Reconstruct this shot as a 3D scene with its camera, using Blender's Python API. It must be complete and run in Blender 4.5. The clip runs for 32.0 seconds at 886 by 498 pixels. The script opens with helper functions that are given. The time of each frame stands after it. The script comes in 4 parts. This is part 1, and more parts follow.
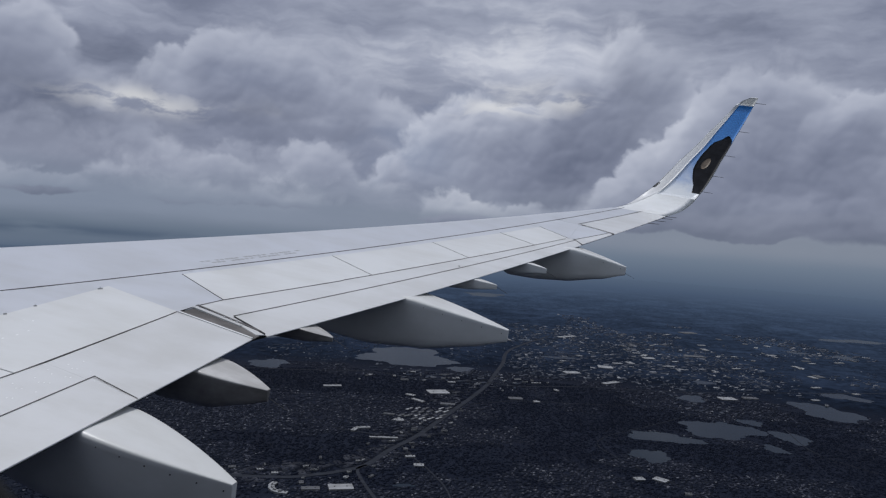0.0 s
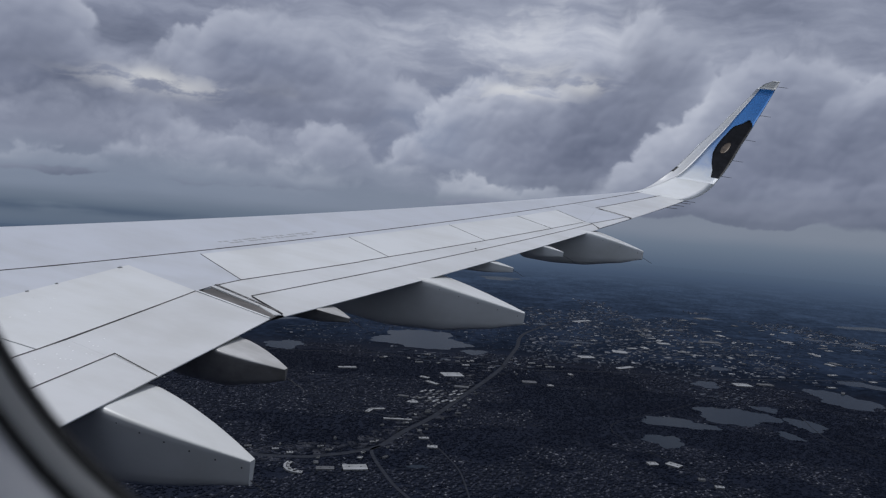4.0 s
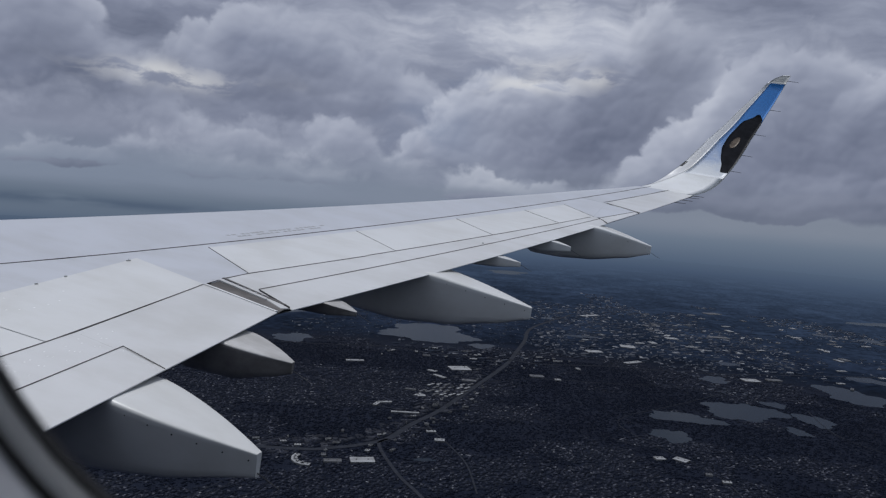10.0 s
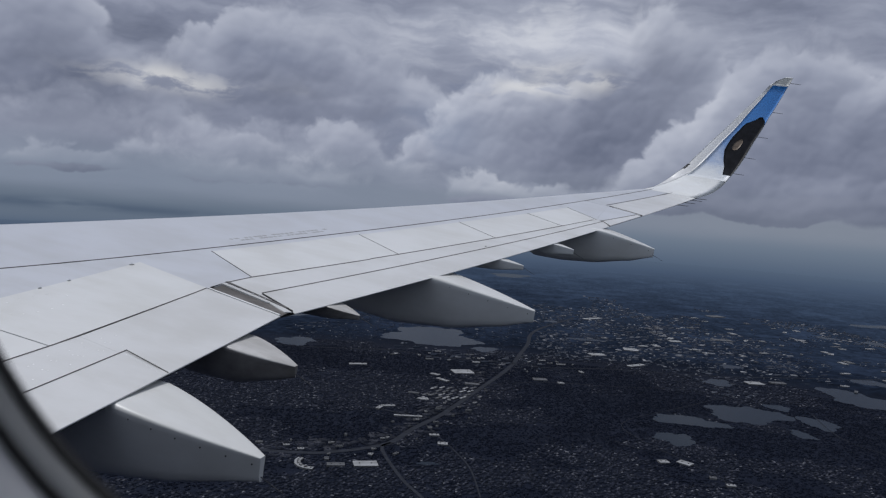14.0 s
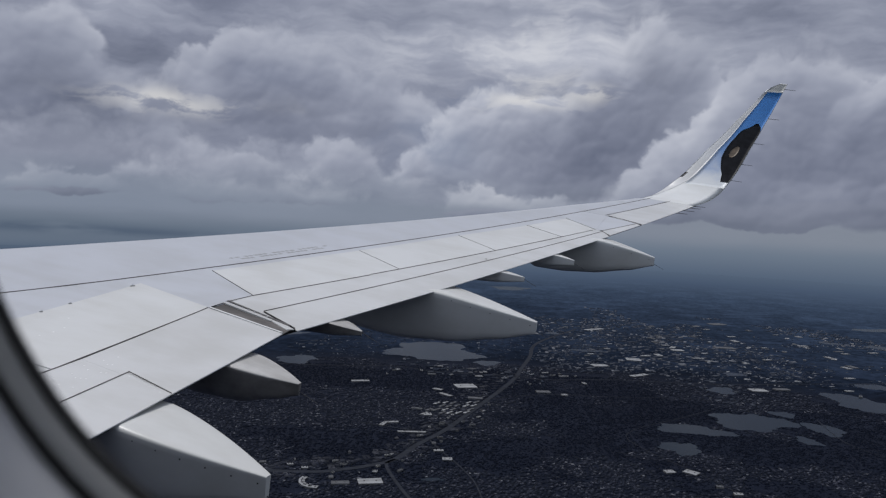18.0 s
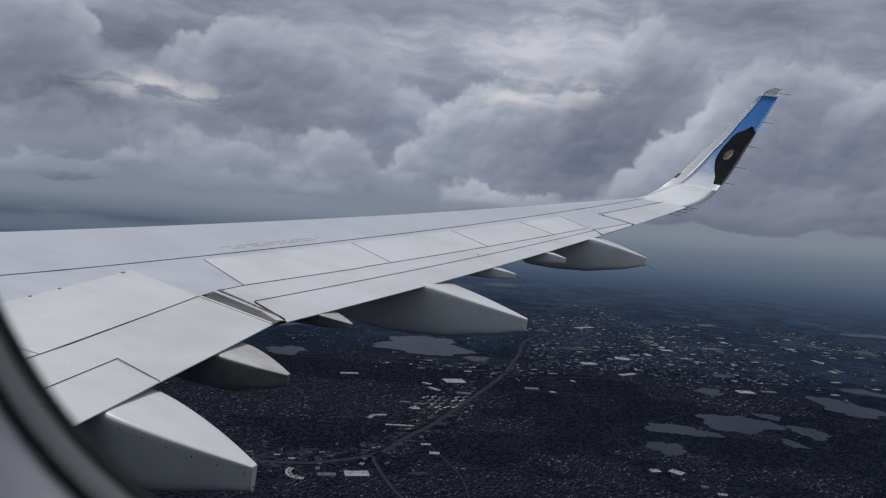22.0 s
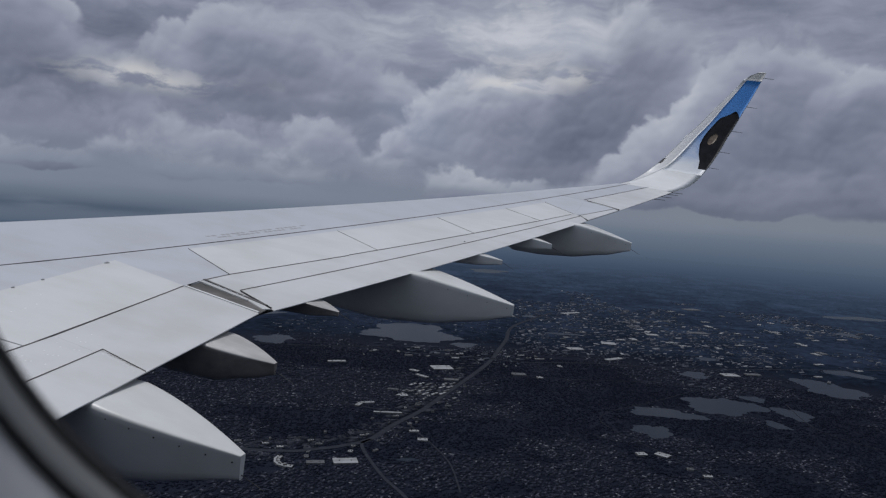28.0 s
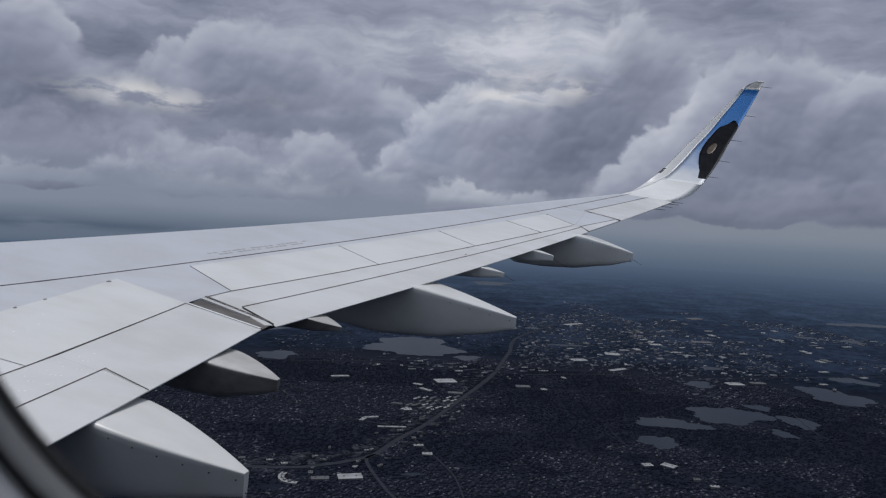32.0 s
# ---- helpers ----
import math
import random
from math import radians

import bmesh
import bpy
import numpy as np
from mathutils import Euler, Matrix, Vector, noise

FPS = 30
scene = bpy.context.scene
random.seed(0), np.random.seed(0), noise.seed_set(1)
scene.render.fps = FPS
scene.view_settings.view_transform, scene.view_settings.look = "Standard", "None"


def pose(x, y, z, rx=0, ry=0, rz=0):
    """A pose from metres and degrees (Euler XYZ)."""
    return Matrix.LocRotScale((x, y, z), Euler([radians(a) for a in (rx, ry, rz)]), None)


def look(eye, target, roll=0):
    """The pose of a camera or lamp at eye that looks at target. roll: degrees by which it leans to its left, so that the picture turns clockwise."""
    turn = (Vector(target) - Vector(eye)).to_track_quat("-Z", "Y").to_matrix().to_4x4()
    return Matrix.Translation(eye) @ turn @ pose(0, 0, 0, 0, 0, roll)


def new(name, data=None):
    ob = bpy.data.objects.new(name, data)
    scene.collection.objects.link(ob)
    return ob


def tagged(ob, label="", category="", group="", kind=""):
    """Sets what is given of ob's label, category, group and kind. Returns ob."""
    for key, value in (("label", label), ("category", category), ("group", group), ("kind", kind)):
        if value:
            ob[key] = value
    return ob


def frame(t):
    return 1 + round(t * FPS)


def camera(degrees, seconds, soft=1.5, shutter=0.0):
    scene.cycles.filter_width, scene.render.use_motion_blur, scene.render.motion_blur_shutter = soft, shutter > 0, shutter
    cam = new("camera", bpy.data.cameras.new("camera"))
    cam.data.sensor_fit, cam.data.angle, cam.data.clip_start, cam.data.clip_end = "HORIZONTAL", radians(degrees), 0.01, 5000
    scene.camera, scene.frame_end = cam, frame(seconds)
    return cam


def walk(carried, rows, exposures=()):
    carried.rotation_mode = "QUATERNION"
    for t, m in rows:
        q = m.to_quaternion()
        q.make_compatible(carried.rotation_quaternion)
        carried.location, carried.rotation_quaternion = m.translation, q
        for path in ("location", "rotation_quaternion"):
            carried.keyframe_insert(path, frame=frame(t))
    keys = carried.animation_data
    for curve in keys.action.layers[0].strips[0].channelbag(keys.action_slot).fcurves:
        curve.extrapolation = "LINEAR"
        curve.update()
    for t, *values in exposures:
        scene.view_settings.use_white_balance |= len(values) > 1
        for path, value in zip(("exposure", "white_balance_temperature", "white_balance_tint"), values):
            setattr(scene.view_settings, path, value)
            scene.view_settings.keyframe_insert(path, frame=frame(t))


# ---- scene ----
H = 240.0                      # height of the camera over the land model
cam = camera(60.76, 32.0, soft=1.25)
cam.data.dof.use_dof, cam.data.dof.focus_distance, cam.data.dof.aperture_fstop = True, 11.0, 9.0
ROWS = [
    (0, 0.0153, -0.0053, 0.0136, 88.499, -3.636, 0.204),
    (0.5, 0.0141, -0.0049, 0.0126, 87.730, -3.532, 0.842),
    (1, 0.0129, -0.0045, 0.0115, 87.266, -3.290, 1.000),
    (1.5, 0.0089, -0.0031, 0.0079, 87.495, -3.352, 1.346),
    (2, 0.0048, -0.0017, 0.0043, 87.793, -3.826, 1.436),
    (2.5, 0.0030, -0.0010, 0.0027, 87.725, -4.251, 1.111),
    (3, 0.0012, -0.0004, 0.0010, 86.525, -4.351, 1.039),
    (3.5, 0.0019, -0.0007, 0.0017, 87.272, -4.264, 1.246),
    (5.5, 0.0049, -0.0017, 0.0043, 86.440, -3.830, 1.599),
    (6, 0.0056, -0.0019, 0.0050, 86.415, -3.693, 1.711),
    (6.5, 0.0050, -0.0017, 0.0045, 86.645, -3.666, 1.591),
    (7, 0.0044, -0.0015, 0.0039, 87.347, -3.469, 1.739),
    (7.5, 0.0054, -0.0019, 0.0048, 87.158, -3.677, 1.821),
    (8, 0.0064, -0.0022, 0.0057, 86.936, -3.532, 2.050),
    (8.5, 0.0080, -0.0028, 0.0071, 86.825, -3.811, 1.961),
    (9, 0.0096, -0.0033, 0.0085, 87.193, -4.153, 1.507),
    (9.5, 0.0095, -0.0033, 0.0085, 86.918, -4.075, 1.741),
    (10, 0.0095, -0.0033, 0.0085, 86.633, -4.302, 2.002),
    (10.5, 0.0092, -0.0032, 0.0082, 86.281, -4.509, 1.595),
    (11, 0.0090, -0.0031, 0.0080, 86.724, -4.710, 1.876),
    (11.5, 0.0086, -0.0030, 0.0076, 87.022, -4.066, 2.090),
    (12, 0.0081, -0.0028, 0.0072, 87.250, -4.205, 2.191),
    (12.5, 0.0091, -0.0032, 0.0081, 87.367, -4.104, 1.655),
    (13, 0.0101, -0.0035, 0.0090, 86.867, -4.463, 1.610),
    (13.5, 0.0091, -0.0031, 0.0081, 86.922, -4.147, 2.192),
    (15.5, 0.0048, -0.0016, 0.0042, 86.624, -3.687, 1.752),
    (16, 0.0018, -0.0006, 0.0016, 86.989, -2.905, 1.477),
    (16.5, 0.0011, -0.0004, 0.0010, 86.055, -2.816, 1.917),
    (17, 0.0005, -0.0002, 0.0004, 87.330, -2.567, 1.461),
    (17.5, -0.0002, 0.0001, -0.0002, 87.725, -2.551, 1.860),
    (18, -0.0009, 0.0003, -0.0008, 87.974, -2.708, 2.091),
    (18.5, -0.0025, 0.0009, -0.0023, 87.300, -3.167, 2.155),
    (19, -0.0042, 0.0015, -0.0038, 85.772, -3.167, 3.115),
    (19.5, -0.0019, 0.0006, -0.0017, 86.605, -2.968, 2.786),
    (20, 0.0005, -0.0002, 0.0005, 86.920, -3.572, 1.939),
    (20.5, 0.0015, -0.0005, 0.0014, 87.829, -3.683, 1.632),
    (21, 0.0026, -0.0009, 0.0023, 86.948, -3.582, 2.413),
    (21.5, 0.0010, -0.0004, 0.0009, 87.065, -3.443, 2.257),
    (22, -0.0005, 0.0002, -0.0005, 87.606, -4.212, 1.571),
    (22.5, -0.0010, 0.0003, -0.0009, 88.186, -5.052, 1.046),
    (23, -0.0015, 0.0005, -0.0013, 88.101, -5.060, 0.613),
    (23.5, -0.0004, 0.0002, -0.0004, 87.410, -5.003, 0.930),
    (24, 0.0006, -0.0002, 0.0005, 87.759, -5.365, 0.508),
    (24.5, 0.0012, -0.0004, 0.0010, 87.720, -4.990, 0.836),
    (26.5, 0.0034, -0.0012, 0.0031, 87.121, -4.725, 0.727),
    (27, 0.0047, -0.0016, 0.0042, 87.387, -3.584, 0.476),
    (27.5, 0.0006, -0.0002, 0.0005, 87.508, -3.241, 0.670),
    (28, 0.0006, -0.0002, 0.0006, 86.689, -3.738, 0.510),
    (28.5, 0.0009, -0.0003, 0.0008, 87.346, -3.525, 0.257),
    (29, 0.0042, -0.0014, 0.0037, 87.619, -3.311, 0.454),
    (29.5, 0.0025, -0.0009, 0.0022, 87.614, -3.369, 0.356),
    (30, 0.0025, -0.0009, 0.0022, 88.133, -3.789, 0.513),
    (30.5, 0.0030, -0.0010, 0.0027, 87.881, -4.239, 0.347),
    (31, 0.0035, -0.0012, 0.0032, 87.363, -3.798, 0.613),
    (31.5, 0.0037, -0.0013, 0.0033, 87.348, -3.131, 0.310),
    (32, 0.0038, -0.0013, 0.0034, 87.672, -2.827, 0.594),
]
walk(cam, [(t, pose(x, y, H + z, rx, ry, rz)) for t, x, y, z, rx, ry, rz in ROWS],
     exposures=[(t, v, k, 10) for t, v, k in ((0.0, 0.10, 6150), (3.0, 0.00, 6100), (6.0, 0.01, 6100), (13.5, 0.04, 6150), (15.5, 0.10, 6300), (18.0, 0.07, 6300), (20.0, 0.03, 6300), (24.5, -0.04, 6250), (27.0, -0.08, 6200), (28.0, -0.10, 6200), (29.5, 0.00, 6250), (32.0, 0.04, 6250))])

# ---- light: broken overcast, a soft sun high ahead of the wing, a little outboard ----
world = bpy.data.worlds.new("sky")
scene.world = world
world.use_nodes = True
wn = world.node_tree
sky = wn.nodes.new("ShaderNodeTexSky")
sky.sky_type = "NISHITA"
sky.sun_disc = False
SUN_EL, SUN_AZ = 68.0, -66.0   # degrees; azimuth from +y towards +x
sky.sun_elevation, sky.sun_rotation = radians(SUN_EL), radians(SUN_AZ)
soft_sky = wn.nodes.new("ShaderNodeHueSaturation")
soft_sky.inputs["Saturation"].default_value = 0.42
wn.links.new(sky.outputs[0], soft_sky.inputs["Color"])
wn.links.new(soft_sky.outputs[0], wn.nodes["Background"].inputs["Color"])
wn.nodes["Background"].inputs["Strength"].default_value = 0.115
sun = new("sun", bpy.data.lights.new("sun", "SUN"))
sun.data.energy, sun.data.angle, sun.data.color = 1.60, radians(14), (1.0, 0.965, 0.91)
d_sun = Vector((math.sin(radians(SUN_AZ)) * math.cos(radians(SUN_EL)), math.cos(radians(SUN_AZ)) * math.cos(radians(SUN_EL)), math.sin(radians(SUN_EL))))
sun.matrix_world = look(d_sun * 50 + Vector((0, 0, H)), (0, 0, H))

# ---- node helpers ----
class Graph:
    """Short names for node building in one material."""

    def __init__(self, name):
        self.mat = bpy.data.materials.new(name)
        self.mat.use_nodes = True
        self.t = self.mat.node_tree
        self.bsdf = self.t.nodes["Principled BSDF"]
        self.out = self.t.nodes["Material Output"]

    def put(self, socket, v):
        if isinstance(v, bpy.types.NodeSocket):
            self.t.links.new(v, socket)
        elif isinstance(v, (tuple, list)) and len(v) == 3 and socket.type == "RGBA":
            socket.default_value = (*v, 1)
        else:
            socket.default_value = v

    def m(self, op, a, b=0.0, c=0.0, clamp=False):
        n = self.t.nodes.new("ShaderNodeMath")
        n.operation, n.use_clamp = op, clamp
        for i, v in enumerate((a, b, c)):
            self.put(n.inputs[i], v)
        return n.outputs[0]

    def vec(self, x, y, z=0.0):
        n = self.t.nodes.new("ShaderNodeCombineXYZ")
        for i, v in enumerate((x, y, z)):
            self.put(n.inputs[i], v)
        return n.outputs[0]

    def noise(self, v, scale, detail=4.0, rough=0.55, warp=0.0):
        n = self.t.nodes.new("ShaderNodeTexNoise")
        if v is not None:
            self.put(n.inputs["Vector"], v)
        for k, x in (("Scale", scale), ("Detail", detail), ("Roughness", rough), ("Distortion", warp)):
            n.inputs[k].default_value = x
        return n.outputs[0]

    def step(self, v, a, b, lo=0.0, hi=1.0):
        n = self.t.nodes.new("ShaderNodeMapRange")
        n.interpolation_type = "SMOOTHSTEP"
        for i, x in enumerate((v, a, b, lo, hi)):
            self.put(n.inputs[i], x)
        return n.outputs[0]

    def mix(self, f, a, b):
        n = self.t.nodes.new("ShaderNodeMix")
        n.data_type = "RGBA"
        self.put(n.inputs[0], f)
        self.put(n.inputs[6], a)
        self.put(n.inputs[7], b)
        return n.outputs[2]

    def ramp(self, v, stops):
        n = self.t.nodes.new("ShaderNodeValToRGB")
        e = n.color_ramp.elements
        while len(e) < len(stops):
            e.new(0.5)
        for s, (p, c) in zip(e, stops):
            s.position, s.color = p, (*c, 1)
        self.put(n.inputs[0], v)
        return n.outputs[0]

    def coord(self, kind="Object"):
        return self.t.nodes.new("ShaderNodeTexCoord").outputs[kind]

    def bump(self, height, strength, distance=0.01):
        n = self.t.nodes.new("ShaderNodeBump")
        n.inputs["Strength"].default_value, n.inputs["Distance"].default_value = strength, distance
        self.put(n.inputs["Height"], height)
        self.t.links.new(n.outputs[0], self.bsdf.inputs["Normal"])

    def set(self, **kw):
        for k, v in kw.items():
            self.put(self.bsdf.inputs[k.replace("_", " ")], v)
        return self.mat


def paint(name, col, rough=0.35, dirt=0.1, scale=3.0, metal=0.0, coat=0.0, bump=0.0):
    """Worn aircraft paint: grain, stains and streaks along the airflow (x)."""
    g = Graph(name)
    co = g.coord()
    sep = g.t.nodes.new("ShaderNodeSeparateXYZ")
    g.put(sep.inputs[0], co)
    streak = g.noise(g.vec(g.m("MULTIPLY", sep.outputs[0], 0.5), g.m("MULTIPLY", sep.outputs[1], 1.6), sep.outputs[2]), scale * 0.8, 6.0, 0.6)
    stain = g.noise(co, scale * 0.45, 5.0, 0.6, 0.4)
    grain = g.noise(co, 260.0, 2.0, 0.5)
    v = g.m("ADD", g.m("MULTIPLY", streak, 0.5), g.m("MULTIPLY", stain, 0.5))
    f = g.step(v, 0.34, 0.62, 1.0, 0.0)
    dark = tuple(c * (1 - dirt * 1.8) * k for c, k in zip(col, (1.0, 0.99, 0.96)))
    light = tuple(min(1, c * (1 + dirt * 0.25)) for c in col)
    base = g.mix(f, light, dark)
    base = g.mix(g.m("MULTIPLY", grain, 0.12), base, tuple(c * 0.8 for c in col))
    g.set(Base_Color=base, Roughness=g.m("ADD", rough - 0.06, g.m("MULTIPLY", stain, 0.16)), Metallic=metal)
    g.bsdf.inputs["Coat Weight"].default_value = coat
    g.bsdf.inputs["Coat Roughness"].default_value = 0.12
    if bump:
        g.bump(g.noise(co, 6.0, 3.0), bump, 0.004)
    return g.mat


WING_GREY = paint("wing_grey_paint", (0.585, 0.60, 0.645), 0.30, 0.05, coat=0.35, bump=0.10)
FLAP_GREY = paint("flap_grey_paint", (0.685, 0.685, 0.685), 0.34, 0.07, coat=0.35, bump=0.08)
SPOILER_GREY = paint("spoiler_grey_paint", (0.73, 0.732, 0.725), 0.34, 0.06, coat=0.35, bump=0.08)
FIXED_GREY = paint("fixed_panel_paint", (0.56, 0.575, 0.62), 0.36, 0.06, bump=0.08)
FAIRING_GREY = paint("fairing_grey_paint", (0.72, 0.72, 0.71), 0.32, 0.08)
SOOT_SHADE_GREY = paint("soot_shade_paint", (0.36, 0.34, 0.325), 0.40, 0.34, 5.0)
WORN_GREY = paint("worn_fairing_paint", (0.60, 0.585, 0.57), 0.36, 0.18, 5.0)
SEAL_DARK = paint("dark_seal", (0.025, 0.026, 0.028), 0.7, 0.3)
BARE_METAL = paint("bare_metal", (0.55, 0.53, 0.50), 0.32, 0.25, metal=0.9)
# near-white, with the fasteners' glint put into the colour
FASTENER = paint("seal_and_glint_white", (0.92, 0.92, 0.92), 0.25, 0.1)
STENCIL = paint("grey_stencil_ink", (0.36, 0.36, 0.37), 0.5, 0.1)
LE_WHITE = paint("white_winglet_paint", (0.80, 0.805, 0.81), 0.28, 0.04)
EDGE_WHITE = paint("bright_leading_edge", (0.70, 0.70, 0.715), 0.30, 0.04)
TIP_GREY = paint("tip_grey_paint", (0.46, 0.465, 0.46), 0.4, 0.08)
BLACK_ART = paint("black_artwork_film", (0.018, 0.018, 0.022), 0.4, 0.3, 14.0)
TAN_ART = paint("tan_artwork_film", (0.20, 0.15, 0.11), 0.45, 0.3, 14.0)
BLACK_ART.node_tree.nodes["Principled BSDF"].inputs["Specular IOR Level"].default_value = 0.15
WICK = paint("dark_wick", (0.05, 0.05, 0.055), 0.6, 0.2)
LENS_DARK = paint("smoked_lens", (0.03, 0.03, 0.03), 0.08, 0.1)
# kept dark so the unseen skin bounces little light onto the fairings
FUSELAGE_PAINT = paint("fuselage_paint", (0.11, 0.112, 0.12), 0.35, 0.08)
SLOT_GREY = paint("slot_worn_grey", (0.24, 0.22, 0.21), 0.6, 0.45)
SEAM = paint("seam_shade", (0.15, 0.14, 0.14), 0.6, 0.3)
CABIN_PLASTIC = paint("cabin_plastic", (0.80, 0.80, 0.80), 0.55, 0.06)
BEZEL_GREY = paint("bezel_plastic", (0.70, 0.70, 0.75), 0.5, 0.06)
RUBBER = paint("window_rubber", (0.012, 0.012, 0.013), 0.7, 0.2)
SEAL_GREY = paint("window_seal_grey", (0.40, 0.40, 0.41), 0.6, 0.2)
ROOF_WHITE = paint("white_flat_roof", (0.30, 0.305, 0.32), 0.8, 0.25, 0.08)
ROOF_GREY = paint("grey_flat_roof", (0.105, 0.108, 0.120), 0.85, 0.25, 0.08)
WALL_TAN = paint("pale_building_wall", (0.11, 0.11, 0.115), 0.85, 0.2, 0.08)


def blue_art():
    """Printed sky: deep blue above, paling downwards with soft white wisps."""
    g = Graph("blue_artwork_film")
    co = g.coord()
    sep = g.t.nodes.new("ShaderNodeSeparateXYZ")
    g.put(sep.inputs[0], co)
    n = g.noise(co, 2.6, 4.0, 0.55, 0.5)
    v = g.m("ADD", sep.outputs[2], g.m("MULTIPLY", g.m("SUBTRACT", n, 0.5), 0.8))
    col = g.ramp(g.step(v, 1.6, 3.9), [(0.0, (0.79, 0.80, 0.81)), (0.06, (0.76, 0.78, 0.81)), (0.20, (0.48, 0.56, 0.73)), (0.36, (0.26, 0.40, 0.68)), (0.60, (0.10, 0.28, 0.66)), (1.0, (0.05, 0.22, 0.60))])
    return g.set(Base_Color=col, Roughness=0.34)


BLUE_ART = blue_art()

# ---- mesh helpers ----
def mesh_object(name, verts, faces, mat, parent=None, smooth=None, label=""):
    me = bpy.data.meshes.new(name)
    me.from_pydata([tuple(v) for v in verts], [], faces)
    if smooth is True:
        me.shade_smooth()
    elif smooth is not None:
        flags = np.zeros(len(me.polygons), dtype=bool)
        flags[:smooth] = True
        me.polygons.foreach_set("use_smooth", flags)
    me.materials.append(mat)
    me.update()
    ob = new(name, me)
    ob.parent = parent
    if label:
        ob["label"] = label
    return ob


def part(name, bm, mat, parent, label=""):
    me = bpy.data.meshes.new(name)
    bm.to_mesh(me)
    bm.free()
    me.materials.append(mat)
    ob = new(name, me)
    ob.parent = parent
    if label:
        ob["label"] = label
    return ob


def grid_faces(n, m, start=0, flip=False):
    fs = []
    for i in range(n):
        for j in range(m):
            a = start + i * (m + 1) + j
            q = (a, a + 1, a + m + 2, a + m + 1)
            fs.append(q[::-1] if flip else q)
    return fs


def loft(sections, closed=True, caps=True):
    """Verts and faces through equal rings."""
    k = len(sections[0])
    verts = [p for s in sections for p in s]
    faces = []
    for i in range(len(sections) - 1):
        for j in range(k if closed else k - 1):
            a, b = i * k + j, i * k + (j + 1) % k
            faces.append((a, b, b + k, a + k))
    if caps:
        faces.append(tuple(range(k))[::-1])
        faces.append(tuple(range((len(sections) - 1) * k, len(sections) * k)))
    return verts, faces


# ---- aircraft frame: x aft, y outboard, z up ----
AIR = Matrix(((0.95587, 0.28604, 0.06701), (-0.28129, 0.95691, -0.07217), (-0.08476, 0.05014, 0.99514)))
EYE0 = Vector((2.6893, 1.6635, 1.6680))
AIR4 = Matrix.Translation(Vector((0, 0, H)) - AIR @ EYE0) @ AIR.to_4x4()


def bend(y):
    y = max(y - 2.0, -1.0)
    return 0.0620 * y + 0.00288 * y * y


def x_te(y):
    d = y - 6.4
    return 0.06 * -d if d < 0 else 0.2543 * d + 0.0018 * d * d


def x_le(y):
    return -3.50 + (y - 6.4) * 0.5135


def x_seam(y):
    return -1.94 + (y - 6.13) * 0.3766


def zs(x, y):
    """The wing's upper surface."""
    z = bend(y) + 0.04 * max(x_te(y) - x, 0.0)
    ahead = min(1.0, max(0.0, (x_seam(y) - x) / (0.55 * (x_seam(y) - x_le(y)))))
    z += (0.020 + 0.002 * (y - 6.0)) * ahead * min(1.0, max(0.0, (16.0 - y) / 1.8))
    nose = 1.0 - (x - x_le(y)) / 0.42
    if nose > 0:
        z -= (0.20 - 0.13 * min(1.0, max(0.0, (y - 13.6) / 2.4))) * min(nose, 1.0) ** 2.4
    return z


wing = tagged(new("airliner_wing"), "pale grey airliner wing with spoilers, flaps and upturned winglet", "wing")
wing.matrix_world = AIR4


def slab(name, quad, mat, n=10, m=5, gap=0.0018, lift=0.012, label="", parent=wing, droop=0.0):
    """A panel that follows the upper surface. quad: front-inner, front-outer, rear-outer, rear-inner (x, y)."""
    a, b, c, d = [Vector(q) for q in quad]
    rows_top, rows_low = [], []
    ln = max((b - a).length, 0.05)
    lm = max((d - a).length, 0.05)
    e = 0.0015
    us = [gap / ln + (1 - 2 * gap / ln) * i / n for i in range(n + 1)]
    vs = [gap / lm + (1 - 2 * gap / lm) * j / m for j in range(m + 1)]

    def at(u, v, h):
        p = (a * (1 - u) + b * u) * (1 - v) + (d * (1 - u) + c * u) * v
        return (p.x, p.y, zs(p.x, p.y) + h - droop * v * v)
    verts = [at(u, v, lift) for u in us for v in vs]
    faces = grid_faces(n, m)
    top = len(faces)
    ring = [(i, 0) for i in range(n)] + [(n, j) for j in range(m)] + [(i, m) for i in range(n, 0, -1)] + [(0, j) for j in range(m, 0, -1)]
    base = len(verts)
    for i, j in ring:
        u, v = us[i], vs[j]
        verts.append(at(u, v, lift))
    for i, j in ring:
        u, v = us[i] + (-e / ln if i == 0 else e / ln if i == n else 0), vs[j] + (-e / lm if j == 0 else e / lm if j == m else 0)
        verts.append(at(u, v, lift - 0.003))
    for i, j in ring:
        u, v = us[i] + (-e / ln if i == 0 else e / ln if i == n else 0), vs[j] + (-e / lm if j == 0 else e / lm if j == m else 0)
        verts.append(at(u, v, min(lift - 0.005, 0.006)))
    k = len(ring)
    for r in range(2):
        for i in range(k):
            p, q = base + r * k + i, base + r * k + (i + 1) % k
            faces.append((p, p + k, q + k, q))
    return mesh_object(name, verts, faces, mat, parent, top, label)


